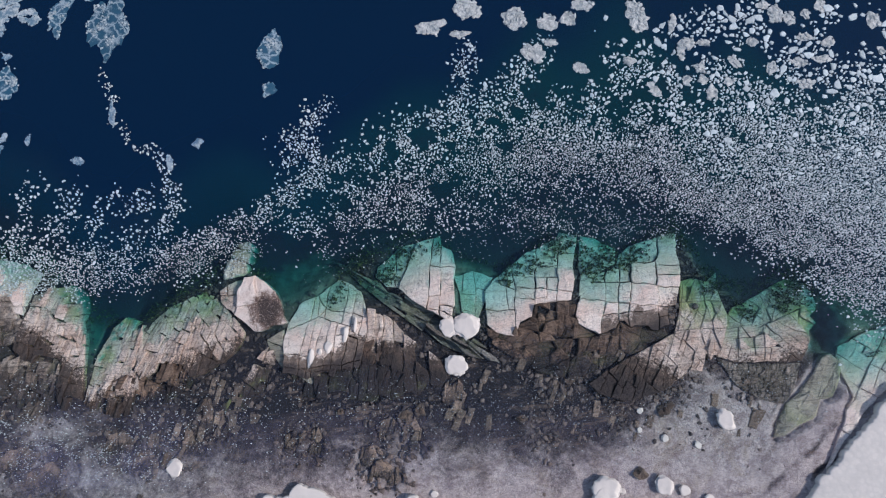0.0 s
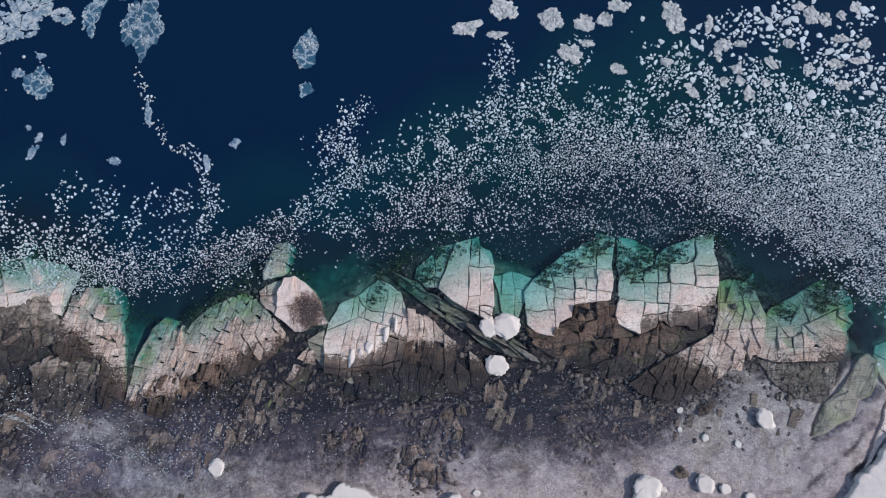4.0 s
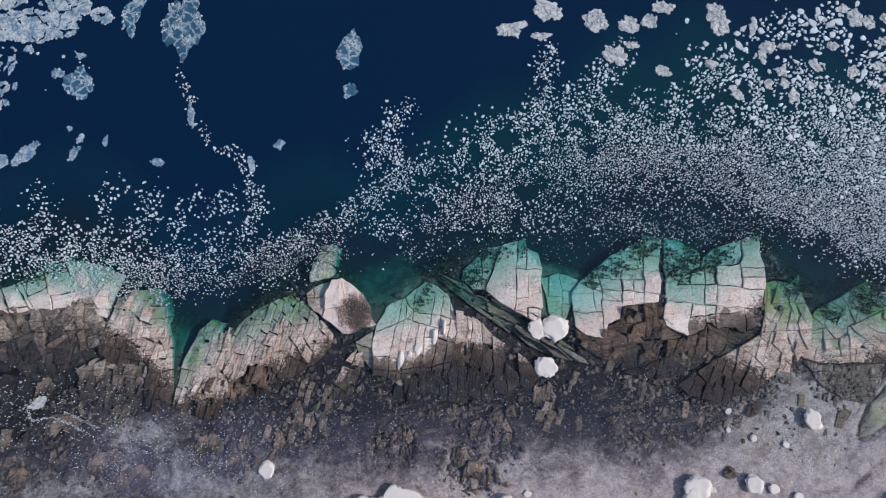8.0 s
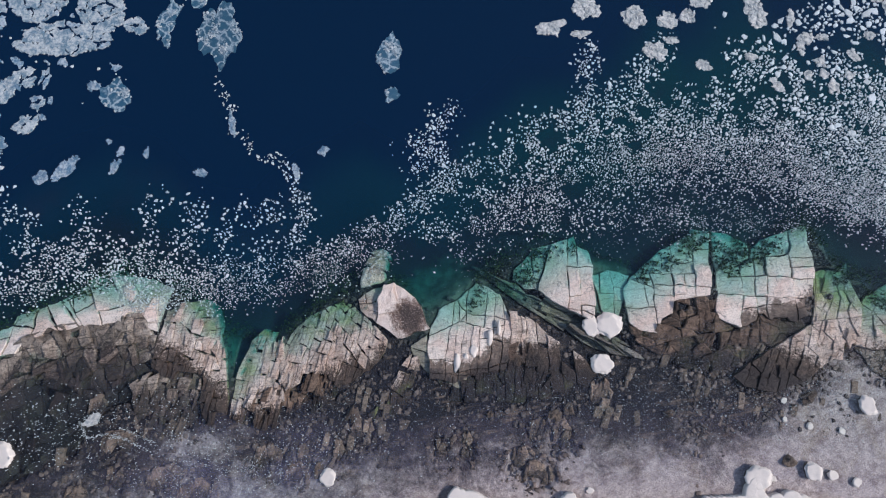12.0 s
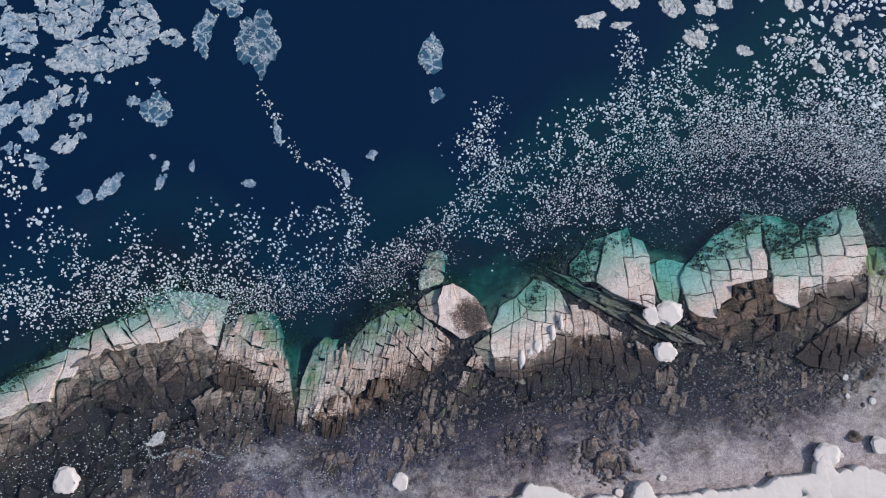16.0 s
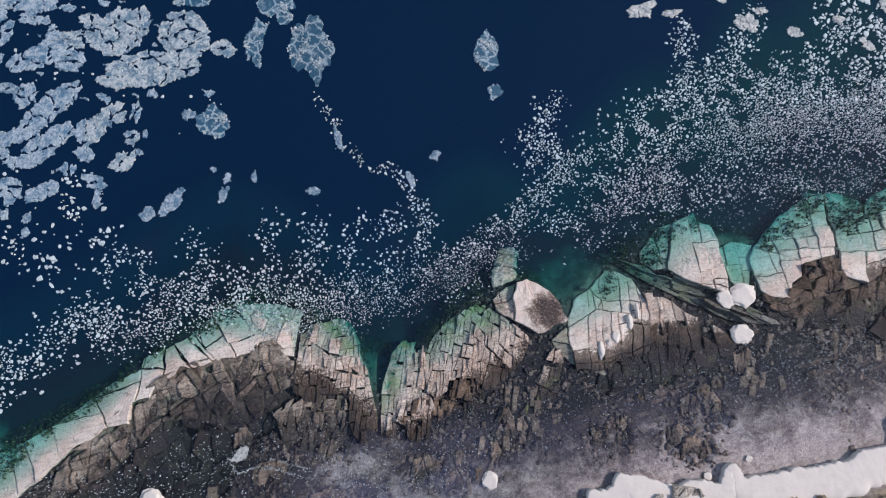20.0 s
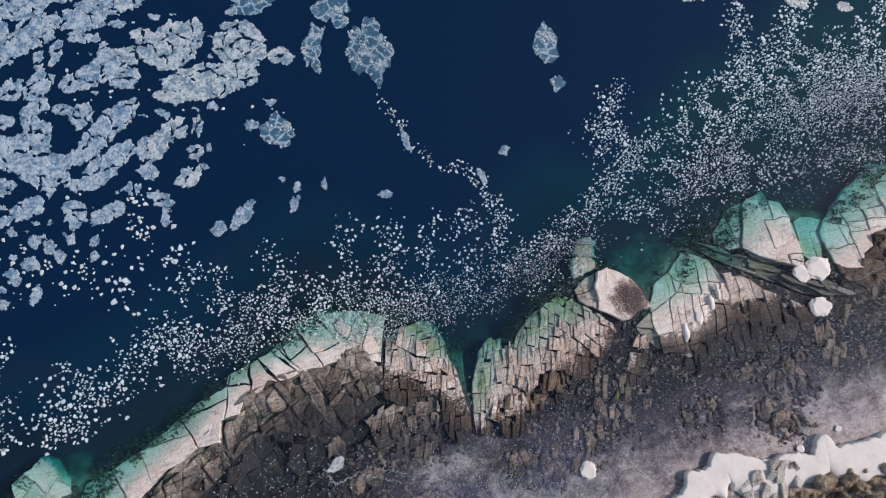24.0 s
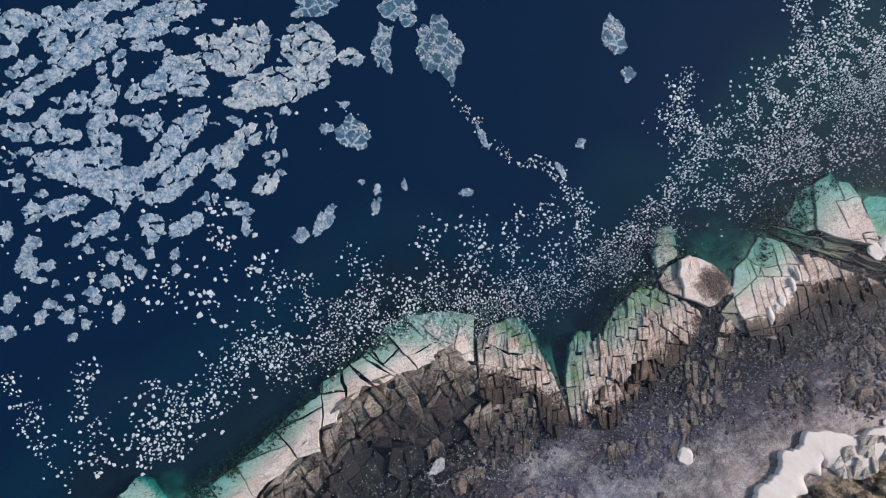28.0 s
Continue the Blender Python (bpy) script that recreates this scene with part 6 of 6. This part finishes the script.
tagged(new("pack_ice", mesh_of("pack_ice", *small_pack, FLOE_ICE)), "small ragged grey-white floes between larger ones", "pack ice", kind="stuff")


for rows, material, label, size, cover in (
        (LOOSE_FLOES_A + LOOSE_FLOES_B, FLOE_ICE, "small ragged bluish-white ice floe adrift", 0.22, 0.8),
        (THIN_FLOES_A, THIN_ICE, "thin bluish ice floe with a white network of ridges", 0.24, 0.22),
        (EAST_FLOES_A + EAST_FLOES_B, WHITE_FLOE, "ragged off-white ice floe adrift", 0.42, 1.0)):
    for row in rows:
        seed += 1
        floe(row[0], row[1], row[2] * 0.92, row[3] * 0.9, row[4], seed, material, label, size, cover)


seed += 1
floe(-69.1, -4.4, 2.3, 1.3, 25, seed, WHITE_FLOE, "splintered white ice pane stranded in dark shallows", 0.11, 0.7)


def chunk_mesh(name, places, material, sides=7):
    """Many small drifting lumps of ice in one mesh."""
    return mesh_of(name, *lump_rows(np.array(places), np.random.RandomState(len(places)), sides, 0.07, 0.15, 0.84), material)


def stream(points, width, per_metre, low, high, seed, clump=0.0, scale=3.0, pack=0.74):
    """Lumps scattered along a line of drift: width to each side, so many in a square metre."""
    rng = random.Random(seed)
    lengths = [math.hypot(b[0] - a[0], b[1] - a[1]) for a, b in zip(points, points[1:])]
    count = int(sum(lengths) * width * 2.5 * per_metre)
    made = []
    for _ in range(count):
        k = rng.choices(range(len(lengths)), lengths)[0]
        (x0, y0), (x1, y1) = points[k], points[k + 1]
        f = rng.uniform(-0.08, 1.08)
        x, y = x0 + (x1 - x0) * f + rng.gauss(0, width * 0.62), y0 + (y1 - y0) * f + rng.gauss(0, width * 0.62)
        if clump and noise.noise((x / scale, y / scale, seed)) + 0.5 * noise.noise((x / scale * 2.7, y / scale * 2.7, seed)) < rng.uniform(-0.3, 0.25) + clump - 0.35:
            continue
        r = low * 0.9 + (high - low * 0.9) * rng.random() ** 1.7
        if free(x, y, r * pack):
            made.append((x, y, r))
    return made


big = []
big += stream([(29, 34), (36, 31), (44, 28.5), (54, 26)], 5.5, 20.0, 0.22, 0.85, 11, 0.55, 4.0, 0.7)
big += stream([(21, 28), (30, 25), (40, 23), (53, 20)], 3.8, 36.0, 0.15, 0.55, 12, 0.55, 3.5, 0.66)
big += stream([(19.5, 27), (22.5, 30.5), (24, 31)], 1.2, 14.9, 0.141, 0.44, 13)
big += stream([(4, 28), (8, 31.3), (11, 34.2)], 1.5, 14.9, 0.123, 0.396, 14)
mid = []
mid += stream([(-13, 21.3), (-5.4, 23.5), (1.6, 25.5), (10.9, 23.9)], 3.2, 27.0, 0.11, 0.31, 15, 0.45, 2.5)
mid += stream([(10.9, 23.9), (19.2, 21.2), (29.6, 19)], 2.6, 44.0, 0.11, 0.34, 16, 0.4, 2.5, 0.68)
mid += stream([(29.6, 19), (39.7, 16.5), (54, 15)], 4.2, 52.0, 0.12, 0.34, 17, 0.5, 3.0, 0.64)
mid += stream([(-2.5, 24.7), (-0.7, 30.1), (1, 34.7)], 1.3, 18.0, 0.11, 0.30, 18, 0.25)
mid += stream([(-18, 21), (-23.8, 18), (-28.4, 15.6), (-34.5, 13.3)], 1.4, 18.0, 0.10, 0.26, 19, 0.25)
mid += stream([(-34.5, 13.3), (-42, 12), (-49.5, 11.5), (-57, 12.5), (-63.4, 14.8)], 1.7, 10.0, 0.09, 0.24, 20, 0.35)
mid += stream([(-20.8, 29.4), (-22.6, 24.8), (-20, 22)], 1.0, 13.2, 0.122, 0.39, 21, 0.2)
mid += stream([(-41.6, 25.5), (-40.3, 21.4), (-39.6, 17.5), (-42, 13.5)], 1.0, 13.0, 0.11, 0.28, 22, 0.15)
mid += stream([(-48, 20.7), (-50.3, 17.9), (-51.1, 13.4)], 1.2, 4.5, 0.11, 0.34, 23, 0.2)
mid += stream([(-55, 21.6), (-56.5, 17.1), (-57.9, 14.2)], 1.3, 5.0, 0.11, 0.34, 24, 0.2)
mid += stream([(-44, 20), (-46, 15)], 1.8, 7.0, 0.10, 0.30, 25, 0.2)
mid += stream([(-49.5, 37.9), (-47.9, 33.6), (-47.6, 30.3), (-44.8, 26.7), (-41.8, 25.5)], 0.7, 12.0, 0.09, 0.3, 26, 0.45, 1.5)
mid += stream([(-62.4, 14.7), (-68, 16.2), (-73.8, 16.6), (-81.4, 15.9)], 2.3, 15.0, 0.10, 0.28, 27, 0.3)
mid += stream([(-81.4, 15.9), (-87.5, 14.8), (-94.1, 13.6), (-101, 10)], 2.6, 8.0, 0.11, 0.366, 28, 0.25)
for n, (a, b) in enumerate([((-69.5, 23.7), (-67.4, 17.5)), ((-58.9, 23.4), (-60.3, 16.2)), ((-53.3, 21.9), (-55.1, 15.6)), ((-76.7, 24.3), (-76.1, 18)),
                            ((-80.2, 22.7), (-89, 14.5)), ((-97.1, 17.2), (-95, 11.3)), ((-104, 22), (-106, 12)), ((-112, 24), (-109, 12))]):
    mid += stream([a, b], 1.6, 5.5, 0.09, 0.32, 40 + n, 0.25)
for n, (a, b) in enumerate([((-101, 62), (-76, 46)), ((-104, 50), (-80, 33)), ((-111, 41), (-94, 30)), ((-92, 60), (-68, 44)), ((-108, 32), (-88, 27))]):
    big += stream([a, b], 4.5, 0.2, 0.12, 0.4, 60 + n, 0.2)
big += stream([(-84, 35), (-82.5, 28), (-80, 24)], 2.4, 2.2, 0.15, 0.5, 83, 0.3, 2.0)
big += stream([(-97, 31), (-91, 28), (-86, 23)], 2.6, 1.8, 0.15, 0.5, 84, 0.3, 2.0)
mid += stream([(-23.9, 24.6), (-19, 19.9), (-13.8, 16.4), (-8.5, 13.6)], 2.2, 14.0, 0.09, 0.26, 86, 0.35, 2.5)
mid += stream([(-10.3, 12.5), (0.8, 11.5), (12.2, 11.2)], 2.0, 6.0, 0.08, 0.2, 87, 0.3, 2.5)
mid += stream([(-27.3, 16.8), (-22.9, 13.5), (-19.9, 10.5)], 1.8, 10.0, 0.09, 0.24, 88, 0.3, 2.5)
mid += stream([(-18.4, 29.7), (-21.8, 25.7), (-25.2, 21.8)], 1.2, 11.0, 0.1, 0.28, 89, 0.25, 2.0)
fine = []
fine += stream([(4.5, 11), (13.3, 9.7), (24, 7.7)], 2.4, 9.0, 0.05, 0.12, 92, 0.1)
fine += stream([(-18, 13.5), (-9.2, 15.8), (1.1, 18)], 3.4, 15.0, 0.072, 0.192, 30, 0.3)
fine += stream([(1.1, 19), (11.5, 18.6), (22, 16.5), (31.5, 11)], 3.6, 33.0, 0.072, 0.204, 31, 0.1)
fine += stream([(22, 15.5), (31.5, 10), (40.4, 3), (47, -4)], 3.2, 44.0, 0.072, 0.204, 32, 0.1, 3.0, 0.66)
fine += stream([(35, 17.5), (41, 10.5), (49, 3)], 5.5, 52.0, 0.108, 0.24, 33, 0.15, 3.0, 0.62)
fine += stream([(51, 17), (55, 10), (54, 1)], 5.5, 52.0, 0.12, 0.264, 34, 0.0, 3.0, 0.6)
fine += stream([(40, 12), (50, 6), (56, 8)], 6.0, 22.0, 0.06, 0.12, 29)
fine += stream([(-30, 11.5), (-45, 10), (-57, 12)], 2.6, 12.0, 0.06, 0.13, 35, 0.2)
fine += stream([(-60, 13), (-75, 13.5), (-82, 13)], 2.0, 9.0, 0.06, 0.18, 36, 0.2)
fine += stream([(-105, -2), (-70, -5), (-40, -10), (0, -12), (30, -14)], 5.0, 2.6, 0.024, 0.08, 37)
fine += stream([(-95, -6), (-70, -4), (-50, -6)], 4.0, 0.5, 0.03, 0.08, 81)
fine += stream([(-64, 9), (-57, 10), (-50, 9)], 2.2, 16.0, 0.06, 0.16, 82, 0.1)
fine += stream([(-40, 10), (-34, 10), (-30, 12)], 2.2, 11.0, 0.06, 0.17, 85, 0.15)
fine += stream([(-64, -12), (-52, -12), (-44, -15)], 3.0, 8.0, 0.024, 0.062, 38, 0.4, 4.0)
fine += stream([(-20, 8), (0, 10), (25, 9), (36, 4)], 3.0, 1.3, 0.04, 0.09, 39)
foam = stream([(-70.4, -5.8), (-69.8, -6.4), (-67.5, -6.3), (-65.7, -6.9), (-62.2, -9.1)], 0.16, 60.0, 0.03, 0.075, 71)
foam += stream([(-65.4, -5.9), (-61.7, -8)], 0.14, 50.0, 0.03, 0.07, 73)
foam += stream([(-70.6, -4.6), (-70.0, -5.2)], 0.45, 40.0, 0.03, 0.08, 72)
tagged(new("foam_streak", chunk_mesh("foam_streak", foam, BRASH_ICE)), "thin white streak of foam and slush on the shallows", "foam", kind="stuff")
for places, what, label in ((big, "ice_cakes", "loose white ice cakes drifting on the sea"), (mid, "brash_ice", "drifting bands of small white brash ice"),
                            (fine, "ice_crumbs", "fine white ice crumbs spread over the water")):
    tagged(new(what, chunk_mesh(what, places, BRASH_ICE)), label, "brash ice", kind="stuff")
